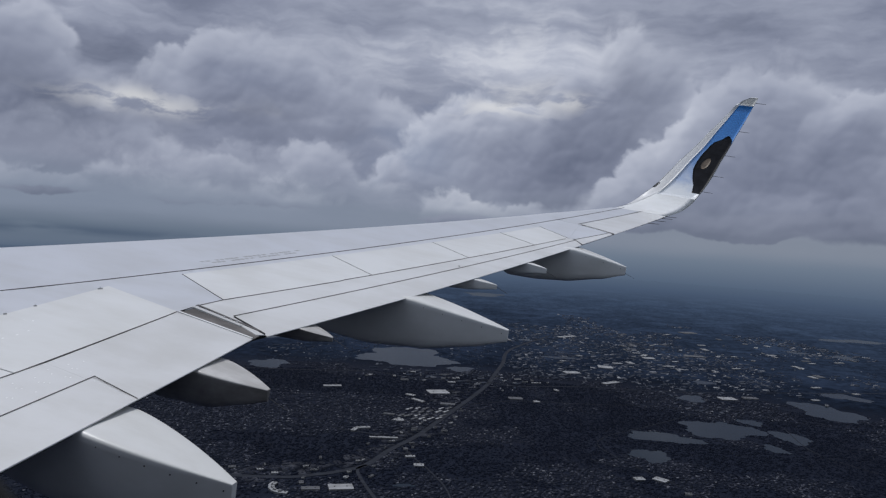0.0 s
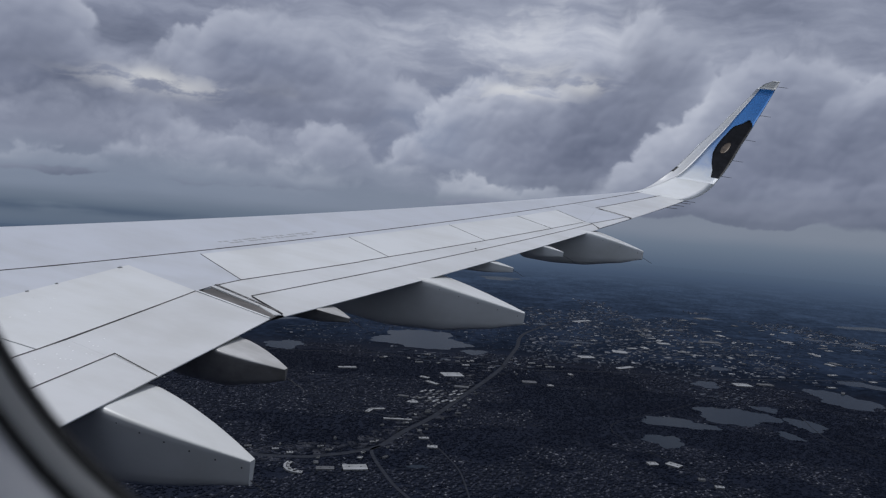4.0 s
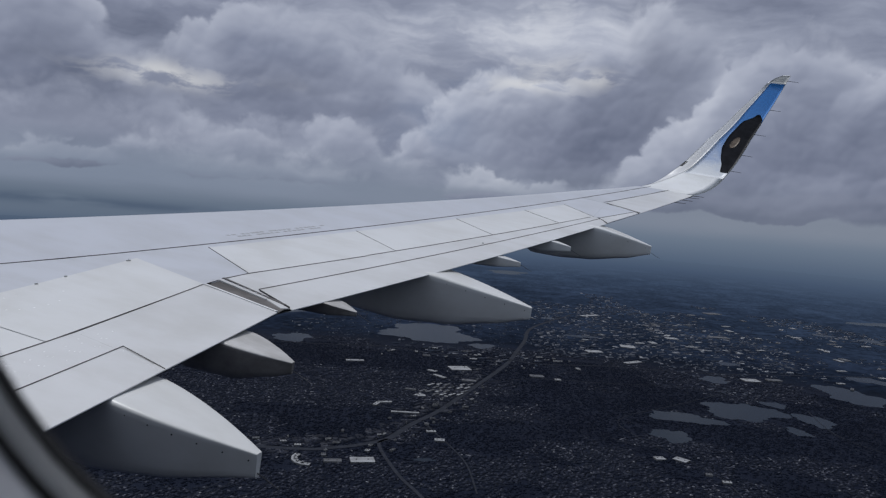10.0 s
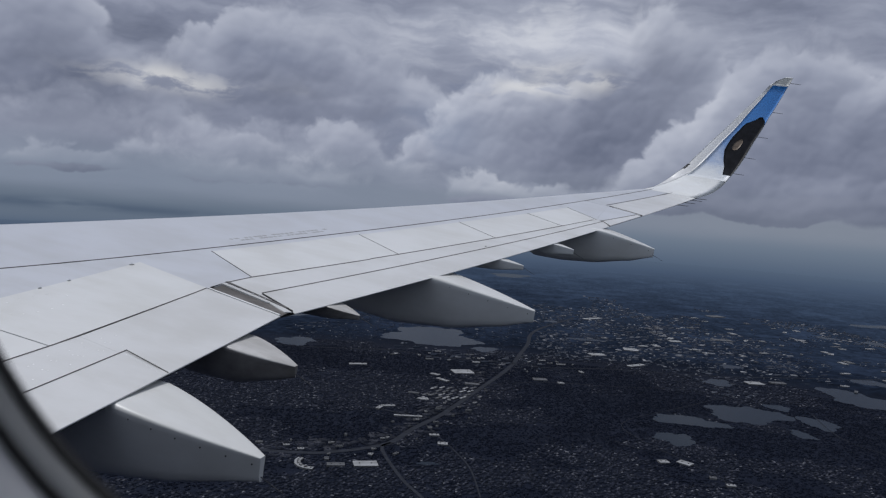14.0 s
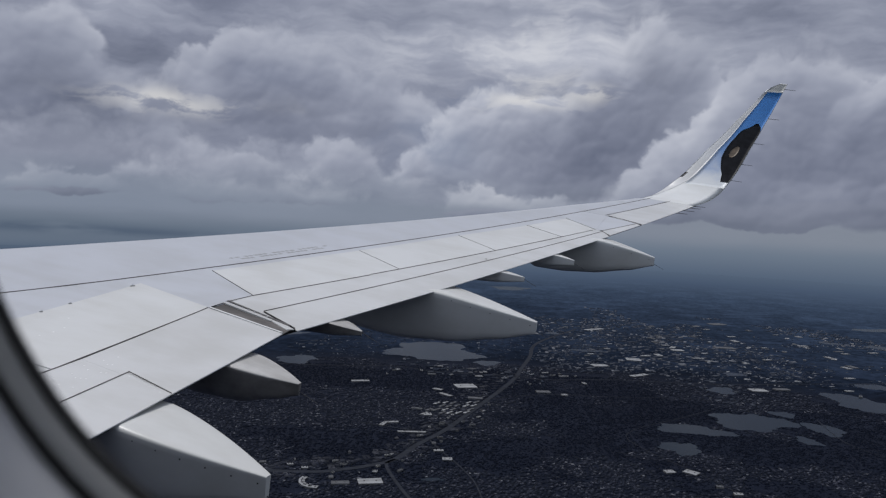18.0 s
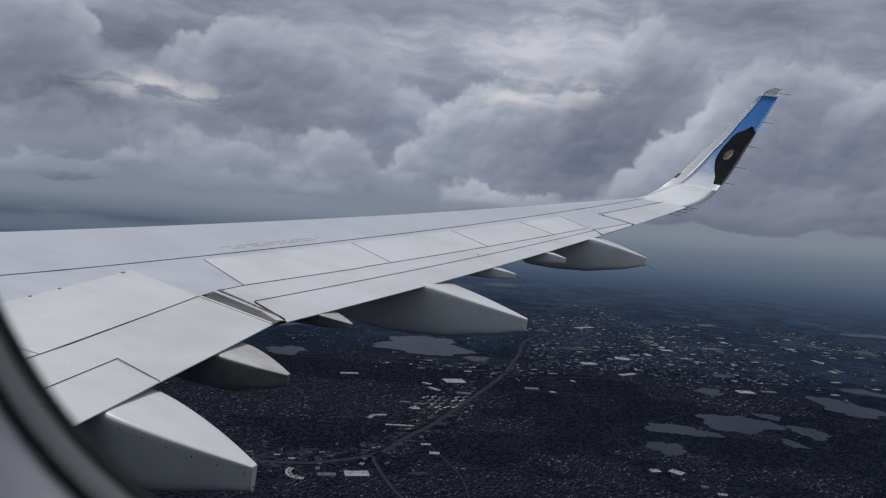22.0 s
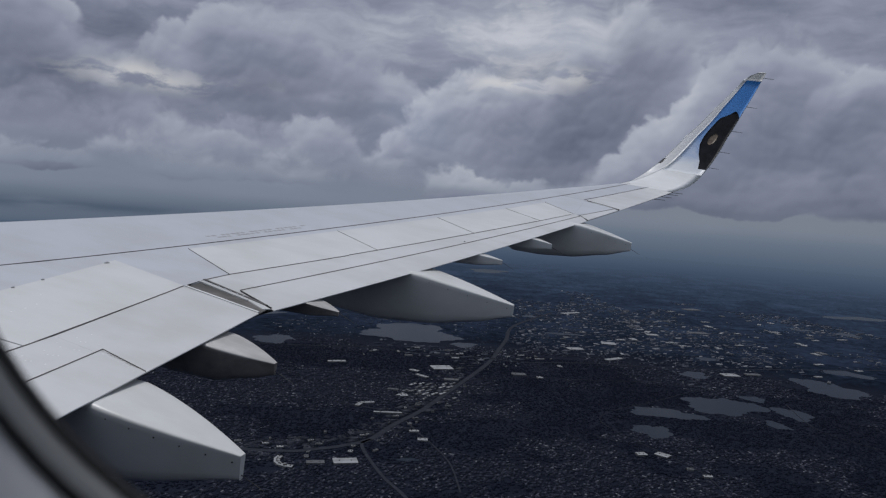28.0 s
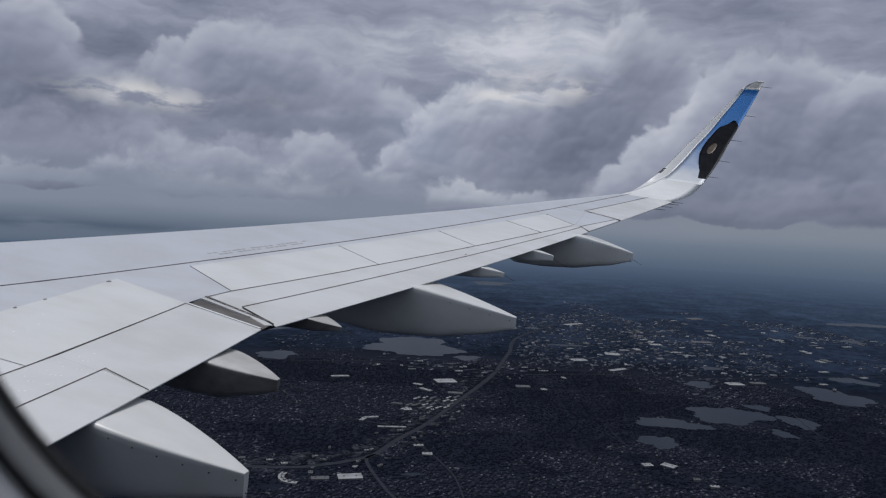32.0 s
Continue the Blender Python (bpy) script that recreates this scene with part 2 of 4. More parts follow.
# ---- the wing's dark inner body, closed all round ----
def wing_body():
    secs = []
    for i in range(34):
        y = 1.55 + 14.70 * i / 33
        le, te = x_le(y) + 0.02, x_te(y) - 0.06
        ch = te - le
        ring = []
        for j in range(15):
            s = j / 14
            x = le + ch * s ** 1.4
            ring.append((x, y, zs(x, y) - 0.012 - 0.02 * (s > 0.97)))
        for j in range(14, -1, -1):
            s = j / 14
            x = le + ch * s ** 1.4
            ring.append((x, y, zs(x, y) - 0.014 - 0.115 * ch * (math.sin(math.pi * min(1, s ** 0.7)) ** 0.8) - 0.01))
        secs.append(ring)
    v, f = loft(secs)
    mesh_object("wing_box", v, f, SEAL_DARK, wing, True, "dark structure showing in the panel gaps")


wing_body()


def upper_skin():
    """The smooth skin from the leading edge back to the long seam."""
    n, m = 46, 22
    verts = []
    for i in range(n + 1):
        y = 1.55 + (16.05 - 1.55) * i / n
        le, xs = x_le(y), x_seam(y) - 0.006
        for j in range(m + 1):
            s = (j / m) ** 1.8
            x = le + (xs - le) * s
            verts.append((x, y, zs(x, y) + 0.012))
    faces = grid_faces(n, m)
    top = len(faces)
    b = len(verts)
    for i in range(n + 1):
        p = verts[i * (m + 1) + m]
        verts += [p, (p[0], p[1], p[2] - 0.04)]
    for i in range(n):
        faces.append((b + 2 * i, b + 2 * i + 1, b + 2 * i + 3, b + 2 * i + 2))
    mesh_object("upper_skin", verts, faces, WING_GREY, wing, top)


upper_skin()


def xr(y):
    return -0.672 + (y - 7.02) * 0.362


def xf(y):
    return -0.385 + (y - 6.731) * 0.316


P1, P2, P3, P4, P5, P6 = (-1.359, 7.407), (-0.672, 7.02), (-0.707, 9.093), (-0.066, 8.695), (-0.099, 10.683), (0.503, 10.267)
P7, P8 = (0.455, 12.04), (1.02, 11.69)
P9, P10 = (0.83, 13.02), (1.342, 12.56)
slab("shroud_strip", [(x_seam(7.6), 7.6), (x_seam(13.0), 13.0), P9, P1], FIXED_GREY, 24, 2, 0.0018)
slab("fixed_panel", [(x_seam(6.715), 6.715), (x_seam(7.59), 7.59), P2, (-0.752, 6.542)], FIXED_GREY, 6, 6, 0.0006)
for q, nm in (((P1, P3, P4, P2), "spoiler"), ((P3, P5, P6, P4), "spoiler"), ((P5, P7, P8, P6), "spoiler"), ((P7, P9, P10, P8), "spoiler")):
    slab(nm, q, SPOILER_GREY, 10, 5, 0.0018, 0.0135)
slab("flap_shroud", [(xr(6.80), 6.80), (xr(12.60), 12.60), (xf(12.52), 12.52), (-0.39, 6.66)], FLAP_GREY, 24, 2, 0.0018)
slab("outer_flap", [(xf(6.73), 6.73), (xf(12.52), 12.52), (x_te(12.32), 12.32), (x_te(6.53), 6.53)], FLAP_GREY, 28, 4, 0.0018, droop=0.01)
slab("outer_flap_end", [(-0.39, 6.665), (-0.395, 6.72), (x_te(6.53) - 0.02, 6.52), (-0.03, 6.48)], FLAP_GREY, 2, 4, 0.002)
slab("outer_fixed_panel", [(x_seam(13.01) , 13.01), (x_seam(13.82), 13.82), (1.34, 13.76), P10], FIXED_GREY, 6, 4, 0.0006)
slab("outer_fixed_panel", [(1.344, 12.56), (1.343, 13.757), (1.815, 13.525), (1.435, 12.60)], FIXED_GREY, 6, 4, 0.0003)
slab("flap_edge_panel", [(1.437, 12.57), (1.82, 13.515), (x_te(13.46), 13.46), (x_te(12.34), 12.34)], FLAP_GREY, 6, 4, 0.0006)
slab("tip_panel", [(x_seam(13.84), 13.84), (x_seam(16.05), 16.05), (2.12, 16.05), (1.325, 13.765)], WING_GREY, 10, 4, 0.0006)
slab("aileron", [(1.33, 13.80), (2.12, 16.02), (2.60, 16.00), (1.91, 13.50)], FLAP_GREY, 12, 4, 0.006)
# inboard panels
slab("inner_strip", [(x_seam(1.6), 1.6), (x_seam(6.712), 6.712), (-1.545, 6.705), (-1.46, 1.6)], FIXED_GREY, 12, 3, 0.0006)
slab("inner_spoiler", [(-1.52, 5.0), (-1.54, 6.703), (-0.757, 6.538), (-0.686, 5.0)], SPOILER_GREY, 8, 6, 0.0006, 0.0145)
slab("inner_spoiler", [(-1.46, 1.6), (-1.52, 4.99), (-0.686, 4.99), (-0.685, 1.6)], SPOILER_GREY, 8, 6, 0.002, 0.0145)


def seam(pts, width, n=14, name="seam_line"):
    """A dark line along the surface over a panel joint, painting its shadowed step."""
    fine = []
    for p, q in zip(pts, pts[1:]):
        for k in range(n):
            fine.append(Vector(p).lerp(Vector(q), k / n))
    fine.append(Vector(pts[-1]))
    verts = []
    for i, p in enumerate(fine):
        d = (fine[min(i + 1, len(fine) - 1)] - fine[max(i - 1, 0)]).normalized()
        s = Vector((-d.y, d.x)) * width * 0.29
        for o, h in ((s, 0.004), (s * 0.8, 0.0172), (-s * 0.8, 0.0172), (-s, 0.004)):
            x, y = p.x + o.x, p.y + o.y
            verts.append((x, y, zs(x, y) + h))
    faces = [(4 * i + j, 4 * i + j + 1, 4 * i + j + 5, 4 * i + j + 4) for i in range(len(fine) - 1) for j in range(3)]
    mesh_object(name, verts, faces, SEAM, wing)


def line(f, y0, y1, n=5):
    return [(f(y0 + (y1 - y0) * k / n), y0 + (y1 - y0) * k / n) for k in range(n + 1)]


seam(line(x_seam, 1.6, 16.6), 0.012, 6)
seam([P2, (xr(8.3) + 0.012, 8.3)], 0.0075)
seam([(xr(8.32), 8.32), (xr(12.5), 12.5)], 0.0075)
seam(line(xf, 6.73, 12.5), 0.0075, 6)
seam([(xf(6.73), 6.73), (0.005, 6.54)], 0.008)
for a, b in ((P1, P2), (P3, P4), (P5, P6), (P7, P8)):
    seam([a, b], 0.007)
seam([P9, P10], 0.004)
seam([(-0.754, 6.532), (-0.684, 5.03), (-0.684, 1.6)], 0.007)
seam([(-0.19, 1.6), (-0.335, 5.222)], 0.0065)
seam([(-0.335, 5.222), (0.055, 5.115)], 0.0045)
seam([(1.31, 13.80), (2.26, 16.33)], 0.014)
seam([(1.36, 13.785), (1.60, 13.69)], 0.012)
seam([(1.60, 13.69), (1.90, 13.525)], 0.050)
seam([(1.436, 12.57), (1.82, 13.52)], 0.007)
seam([(xf(12.52), 12.52), (x_te(12.33), 12.33)], 0.007)
seam([(-0.745, 6.56), (-0.73, 6.76), P2], 0.005)


def inner_flap():
    """The inboard flap with a notch for its removable panel."""
    a = slab("inner_flap", [(-0.682, 5.215), (-0.752, 6.53), (-0.005, 6.385), (0.06, 5.115)], FLAP_GREY, 8, 6, 0.0003)
    b = slab("inner_flap_front", [(-0.682, 1.6), (-0.682, 5.2146), (-0.335, 5.1667), (-0.195, 1.6)], FLAP_GREY, 14, 3, 0.0003)
    slab("inner_flap_panel", [(-0.19, 1.6), (-0.335, 5.222), (0.06, 5.115), (0.27, 1.6)], FLAP_GREY, 14, 4, 0.0018)


inner_flap()


def bar(name, p, q, w, h, mat, parent=wing, label=""):
    """A box bar from p to q that lies w wide and h high."""
    p, q = Vector(p), Vector(q)
    d = (q - p).normalized()
    s = d.cross(Vector((0, 0, 1))).normalized() * w / 2
    u = s.cross(d).normalized() * h
    ring = lambda o: [o - s, o + s, o + s + u, o - s + u]
    v, f = loft([ring(p), ring(q)])
    return mesh_object(name, v, f, mat, parent, None, label)


def on(x, y, h=0.0):
    return (x, y, zs(x, y) + h)


# the open slot where the inner and outer flaps meet
slab("slot_floor", [(-0.79, 6.59), (-0.77, 6.79), (-0.012, 6.540), (-0.008, 6.405)], SLOT_GREY, 3, 6, 0.002, 0.006, "worn grey floor of the flap slot")
bar("slot_rail", on(-0.73, 6.72, 0.006), on(-0.22, 6.59, 0.002), 0.045, 0.012, FLAP_GREY, wing, "worn pale rail in the flap slot")
bar("slot_lip", on(-0.74, 6.77, 0.004), on(-0.05, 6.565, 0.002), 0.022, 0.014, SEAM)
bar("slot_seal", on(-0.745, 6.545, 0.005), on(-0.02, 6.402, 0.004), 0.020, 0.012, FASTENER, wing, "white worn seal strip along the flap end")
for k in range(7):
    t = 0.08 + 0.13 * k
    x, y = -0.73 + 0.51 * t, 6.735 - 0.13 * t
    bar("rail_bolt", on(x, y, 0.014), on(x + 0.012, y - 0.003, 0.014), 0.010, 0.006, FIXED_GREY)

# hinge brackets along the inboard spoiler's front
for x, y, size in ((-1.56, 6.63, 1.0), (-1.545, 5.98, 0.6), (-1.54, 5.72, 0.6)):
    bar("bracket", on(x, y, 0.010), on(x + 0.03 * size, y - 0.05 * size, 0.010), 0.012 * size, 0.012, FIXED_GREY)
    bar("bracket_hook", on(x + 0.03 * size, y - 0.05 * size, 0.010), on(x + 0.045 * size, y - 0.02 * size, 0.010), 0.008 * size, 0.012, TIP_GREY)
bar("drain_stub", on(0.52, 9.78, 0.010), on(0.54, 9.785, 0.010), 0.012, 0.010, TIP_GREY)


def lerp_curve(pts, x):
    for (x0, y0), (x1, y1) in zip(pts, pts[1:]):
        if x <= x1:
            f = max(0.0, min(1.0, (x - x0) / (x1 - x0)))
            f = f * f * (3 - 2 * f) * 0.35 + f * 0.65
            return y0 + (y1 - y0) * f
    return pts[-1][1]


def fairing(yc, width, x_front, x_tip, z_tip, z_low, belly, rivets=0, slant=0.25, mat=FAIRING_GREY):
    """A canoe fairing over a flap track; belly: (x, z) along its keel."""
    xt = x_te(yc)
    zt = zs(xt, yc) - 0.012
    secs = []
    n = 34
    for i in range(n + 1):
        x = x_front + (x_tip - x_front) * i / n
        if x < xt:
            top = zs(x, yc) - 0.012 - 0.05 * max(0.0, xt - 0.05 - x)
            w = width * (0.25 + 0.75 * min(1.0, (x - x_front) / max(0.05, (xt - x_front) * 0.75)) ** 0.6)
        else:
            f = (x - xt) / (x_tip - xt)
            top = zt + (z_tip - zt) * (0.80 * f + 0.20 * f * f)
            w = width * (1 - 0.90 * f ** 1.55)
        low = min(lerp_curve(belly + [(x_tip, z_low)], x), top - 0.02)
        hh, c = (top - low) / 2, (top + low) / 2
        half = [(0.0, 1.0), (0.55, 1.0), (0.86, 0.992), (0.935, 0.975), (0.978, 0.943), (1.0, 0.885), (1 - 0.08 * slant, 0.72), (1 - 0.2 * slant, 0.5), (1 - 0.45 * slant, 0.0), (1 - 0.75 * slant, -0.5), (1 - 1.0 * slant, -0.78), (0.88 - 1.1 * slant, -0.93), (0.45 - 0.5 * slant, -0.99), (0.0, -1.0)]
        ring = [(x, yc + w / 2 * p, c + hh * q) for p, q in half] + [(x, yc - w / 2 * p, c + hh * q) for p, q in half[-2:0:-1]]
        secs.append(ring)
    v, f = loft(secs)
    ob = mesh_object("flap_track_fairing", v, f, mat, wing, len(f) - 2)
    ob.data.set_sharp_from_angle(angle=radians(55))
    if mat is SOOT_SHADE_GREY:
        # the flat top stays pale, the flanks carry soot and shade in their colour
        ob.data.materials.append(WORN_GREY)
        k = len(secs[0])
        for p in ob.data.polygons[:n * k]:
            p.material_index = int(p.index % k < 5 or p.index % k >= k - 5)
    # discharge wick at the blunt tip
    rod("wick", [(x_tip - 0.01, yc, z_low + 0.03), (x_tip + 0.13, yc + 0.01, z_low - 0.03)], 0.003, WICK, ob)
    for k in range(rivets):
        f = (k + 0.7) / rivets
        x = xt + (x_tip - xt) * f
        w = width * (1 - 0.90 * f ** 1.55)
        bead("fastener", (x, yc - w / 2 * 0.975, zt + (z_tip - zt) * f - 0.045), 0.005, SEAL_DARK, ob)
    return ob


def rod(name, pts, r, mat, parent):
    secs = []
    for i, p in enumerate(pts):
        p = Vector(p)
        d = (Vector(pts[min(i + 1, len(pts) - 1)]) - Vector(pts[max(i - 1, 0)])).normalized()
        s = d.orthogonal().normalized()
        t = d.cross(s)
        rr = r * (1.0 if i == 0 else 0.6)
        secs.append([p + (s * math.cos(a) + t * math.sin(a)) * rr for a in (0, 1.047, 2.094, 3.1416, 4.189, 5.236)])
    v, f = loft(secs)
    return mesh_object(name, v, f, mat, parent)


def bead(name, p, r, mat, parent):
    bm = bmesh.new()
    bmesh.ops.create_icosphere(bm, subdivisions=1, radius=r)
    bmesh.ops.translate(bm, verts=bm.verts, vec=p)
    return part(name, bm, mat, parent)


fairing(4.885, 0.45, -1.30, 0.845, 0.030, -0.105, [(-1.3, 0.10), (-0.6, -0.20), (-0.1, -0.27), (0.30, -0.215)], 6)
fairing(5.865, 0.36, -1.00, 0.450, 0.190, 0.110, [(-1.0, 0.20), (-0.34, -0.015), (0.03, -0.01), (0.3, 0.06)], 0, 0.60, SOOT_SHADE_GREY)
fairing(6.965, 0.22, -0.50, 0.357, 0.322, 0.285, [(-0.5, 0.30), (-0.18, 0.243), (0.12, 0.253)], 0, 0.45, SOOT_SHADE_GREY)
fairing(8.465, 0.49, -1.00, 1.432, 0.338, 0.222, [(-1.0, 0.30), (-0.42, 0.00), (0.10, -0.03), (0.64, 0.02), (1.1, 0.12)], 5, 0.36)
fairing(9.515, 0.16, 0.15, 1.045, 0.585, 0.536, [(0.15, 0.55), (0.49, 0.475), (0.745, 0.491)], 0)
fairing(10.755, 0.18, 0.50, 1.362, 0.712, 0.649, [(0.5, 0.68), (0.85, 0.614), (1.04, 0.603)], 0)
fairing(12.16, 0.52, 0.20, 2.220, 0.758, 0.643, [(0.2, 0.65), (0.63, 0.40), (1.0, 0.40), (1.43, 0.44), (1.9, 0.54)], 3, 0.36)

# ---- winglet: a lofted blade that curls up from the wing tip ----
Z_ROOT = bend(16.0)
CURL = [Vector(q) for q in ((16.0, Z_ROOT), (17.0, Z_ROOT + 0.15), (17.35, Z_ROOT + 0.50), (17.9, Z_ROOT + 2.60))]
LE_X = [(0.0, 1.42), (0.16, 1.614), (0.323, 1.942), (0.462, 2.221), (0.586, 2.443), (0.69, 2.664), (0.838, 3.114), (0.957, 3.561), (0.974, 3.66), (0.988, 3.83)]
TE_X = [(0.0, 2.60), (0.198, 2.86), (0.334, 3.016), (0.438, 3.12), (0.714, 3.452), (0.834, 3.648), (0.952, 3.881), (0.988, 3.962)]


def straight(pts, x):
    for (x0, y0), (x1, y1) in zip(pts, pts[1:]):
        if x <= x1:
            return y0 + (y1 - y0) * max(0.0, (x - x0) / (x1 - x0))
    return pts[-1][1]


def blade(u, c, side, off=0.0):
    """A point of the winglet: u up the blade, c from leading to trailing edge, side +1 for the inboard face."""
    a, b, d, e = CURL
    yz = a * (1 - u) ** 3 + b * 3 * (1 - u) ** 2 * u + d * 3 * (1 - u) * u * u + e * u ** 3
    t = (b - a) * 3 * (1 - u) ** 2 + (d - b) * 6 * (1 - u) * u + (e - d) * 3 * u * u
    t.normalize()
    nrm = Vector((-t.y, t.x))
    x0, x1 = straight(LE_X, u), straight(TE_X, u)
    ch = x1 - x0
    th = 0.055 * ch * (2.6 * math.sqrt(max(c, 0)) * (1 - c) + 0.02)
    lift = 0.012 + 0.04 * ch * (1 - c) * max(0.0, 1 - u * 3) + (off if side > 0 else 0)
    lift -= (0.07 * max(0.0, 1 - u * 2.2) + 0.085 * math.sin(math.pi * min(1.0, u / 0.42))) * max(0.0, 1 - c * ch / 0.42) ** 1.8
    h = th * side * 0.5 * (min(1.0, u * 3.5) if side > 0 else 1.0) + lift
    return (x0 + ch * c, yz.x + nrm.x * h, yz.y + nrm.y * h)


winglet_secs = []
for i in range(41):
    u = 0.988 * i / 40
    cs = [(j / 12) ** 1.7 for j in range(13)]
    winglet_secs.append([blade(u, c, 1) for c in cs] + [blade(u, c, -1) for c in reversed(cs[1:-1])])
v, f = loft(winglet_secs)
winglet = mesh_object("winglet", v, f, LE_WHITE, wing, len(f) - 2, "white upturned winglet with blue printed artwork")


def film(name, u0, u1, lo, hi, mat, off, n=22, m=8, label=""):
    """A thin film on the inboard face between chord fractions lo(u) and hi(u)."""
    verts = []
    for i in range(n + 1):
        u = u0 + (u1 - u0) * i / n
        a, b = lo(u), hi(u)
        for j in range(m + 1):
            verts.append(blade(u, a + (b - a) * j / m, 1, off * min(1.0, 0.12 + (u - u0) / 0.06) if name == "blue_artwork" else off))
    fs = grid_faces(n, m)
    top = len(fs)
    k = len(verts)
    ring = [i * (m + 1) for i in range(n + 1)] + [n * (m + 1) + j for j in range(1, m + 1)] + [i * (m + 1) + m for i in range(n - 1, -1, -1)] + [j for j in range(m - 1, 0, -1)]
    low = {r: k + q for q, r in enumerate(ring)}
    for r in ring:
        q = Vector(verts[r])
        verts.append((q.x, q.y + 0.006, q.z - 0.002))
    for p, q in zip(ring, ring[1:] + ring[:1]):
        fs.append((p, low[p], low[q], q))
    return mesh_object(name, verts, fs, mat, winglet, top, label)


film("blue_artwork", 0.40, 0.957, lambda u: straight([(0.40, 0.26), (0.60, 0.27), (0.80, 0.27), (0.957, 0.18)], u), lambda u: 0.985, BLUE_ART, 0.006, label="blue sky artwork film")
film("dark_artwork", 0.462, 0.835, lambda u: straight([(0.462, 0.83), (0.53, 0.74), (0.58, 0.62), (0.65, 0.47), (0.73, 0.40), (0.79, 0.41), (0.81, 0.47), (0.818, 0.62), (0.835, 0.72)], u), lambda u: straight([(0.462, 0.985), (0.80, 0.985), (0.825, 0.93), (0.835, 0.80)], u), BLACK_ART, 0.009, label="plain black shape on the artwork")
film("tan_artwork", 0.655, 0.719, lambda u: 0.67 - 0.09 * math.sqrt(max(0, 1 - ((u - 0.687) / 0.033) ** 2)), lambda u: 0.67 + 0.09 * math.sqrt(max(0, 1 - ((u - 0.687) / 0.033) ** 2)), TAN_ART, 0.012, 10, 4, "small plain tan oval")
film("leading_edge_strip", 0.02, 0.957, lambda u: 0.008, lambda u: straight([(0.02, 0.05), (0.25, 0.13), (0.455, 0.25), (0.80, 0.262), (0.957, 0.172)], u), EDGE_WHITE, 0.005, 26, 8, "bright white leading edge strip")
film("tip_cap", 0.960, 0.986, lambda u: 0.06, lambda u: 0.985, TIP_GREY, 0.006, 6, 5, "grey metal tip cap")
film("light_lens", 0.47, 0.52, lambda u: 0.005, lambda u: 0.07, LENS_DARK, 0.007, 5, 3, "smoked navigation light lens")
for u in (0.49, 0.62, 0.745, 0.86, 0.97):
    p = blade(u, 0.99, 1)
    rod("discharge_wick", [p, (p[0] + 0.20, p[1] + 0.02, p[2] - 0.005)], 0.0055, WICK, winglet)
for y in (15.05, 15.4, 15.75, 16.0):
    p = on(x_te(y) - 0.03, y, 0.004)
    rod("discharge_wick", [p, (p[0] + 0.21, p[1] + 0.05, p[2] + 0.004)], 0.006, WICK, wing)

# worn stencil rows on the skin, too faint to read
for r, (off, n) in enumerate(((0.0, 22), (0.062, 19))):
    for k in range(n):
        y = 7.86 + 0.052 * k + 0.06 * r
        x = x_seam(y) - 0.215 + off
        w = 0.030 + 0.014 * ((k * 7 + r * 3) % 4) / 3
        if (k * 5 + r) % 6 == 4:
            continue
        slab("stencil_bar", [(x, y), (x + w * 0.3766, y + w), (x + w * 0.3766 + 0.032, y + w), (x + 0.032, y)], STENCIL, 1, 1, 0.001, 0.0128)
# rows of flush fasteners on the inboard panels
for k in range(16):
    a = 2 * math.pi * k / 16
    if k % 8 in (2, 3):
        continue
    slab("fastener", [(-1.30 + 0.14 * math.cos(a), 5.45 + 0.26 * math.sin(a)), (-1.30 + 0.14 * math.cos(a), 5.462 + 0.26 * math.sin(a)), (-1.288 + 0.14 * math.cos(a), 5.462 + 0.26 * math.sin(a)), (-1.288 + 0.14 * math.cos(a), 5.45 + 0.26 * math.sin(a))], FASTENER, 1, 1, 0.0005, 0.0152)
for k in range(26):
    x, y = -0.60 + 0.05 * (k % 4) + 0.012 * ((k * 3) % 5), 4.5 + 0.032 * k + 0.02 * ((k * 7) % 4)
    if y > 5.9:
        break
    slab("fastener", [(x, y), (x, y + 0.010), (x + 0.008, y + 0.010), (x + 0.008, y)], FASTENER, 1, 1, 0.0005, 0.0127)
for k in range(8):
    f = (k + 0.5) / 8
    x, y = -0.335 + 0.375 * f + 0.02, 5.175 - 0.105 * f
    slab("fastener", [(x, y), (x, y + 0.006), (x + 0.006, y + 0.006), (x + 0.006, y)], FASTENER, 1, 1, 0.0005, 0.0127)

# ---- cabin window and the cabin round the camera ----
WIN_Y = EYE0.y + 0.15
WIN_X, WIN_Z = 2.646, 1.753


def oval(a, b, y, n=96, power=2.52):
    ring = []
    for k in range(n):
        t = 2 * math.pi * k / n
        c, s = math.cos(t), math.sin(t)
        ring.append((WIN_X + a * math.copysign(abs(c) ** (2 / power), c), y, WIN_Z + b * math.copysign(abs(s) ** (2 / power), s)))
    return ring


window_1 = tagged(new("window_1"), "rounded cabin window with grey bezel and black rubber seals", "window", kind="structure")
window_1.matrix_world = AIR4


def ring_part(name, profile, mat, label=""):
    """A ring swept round the opening; profile: (growth of the oval, depth) pairs."""
    secs = [oval(0.160 + g, 0.188 + g, WIN_Y + d) for g, d in profile]
    v, f = loft(secs, True, False)
    return mesh_object(name, v, f, mat, window_1, True, label)


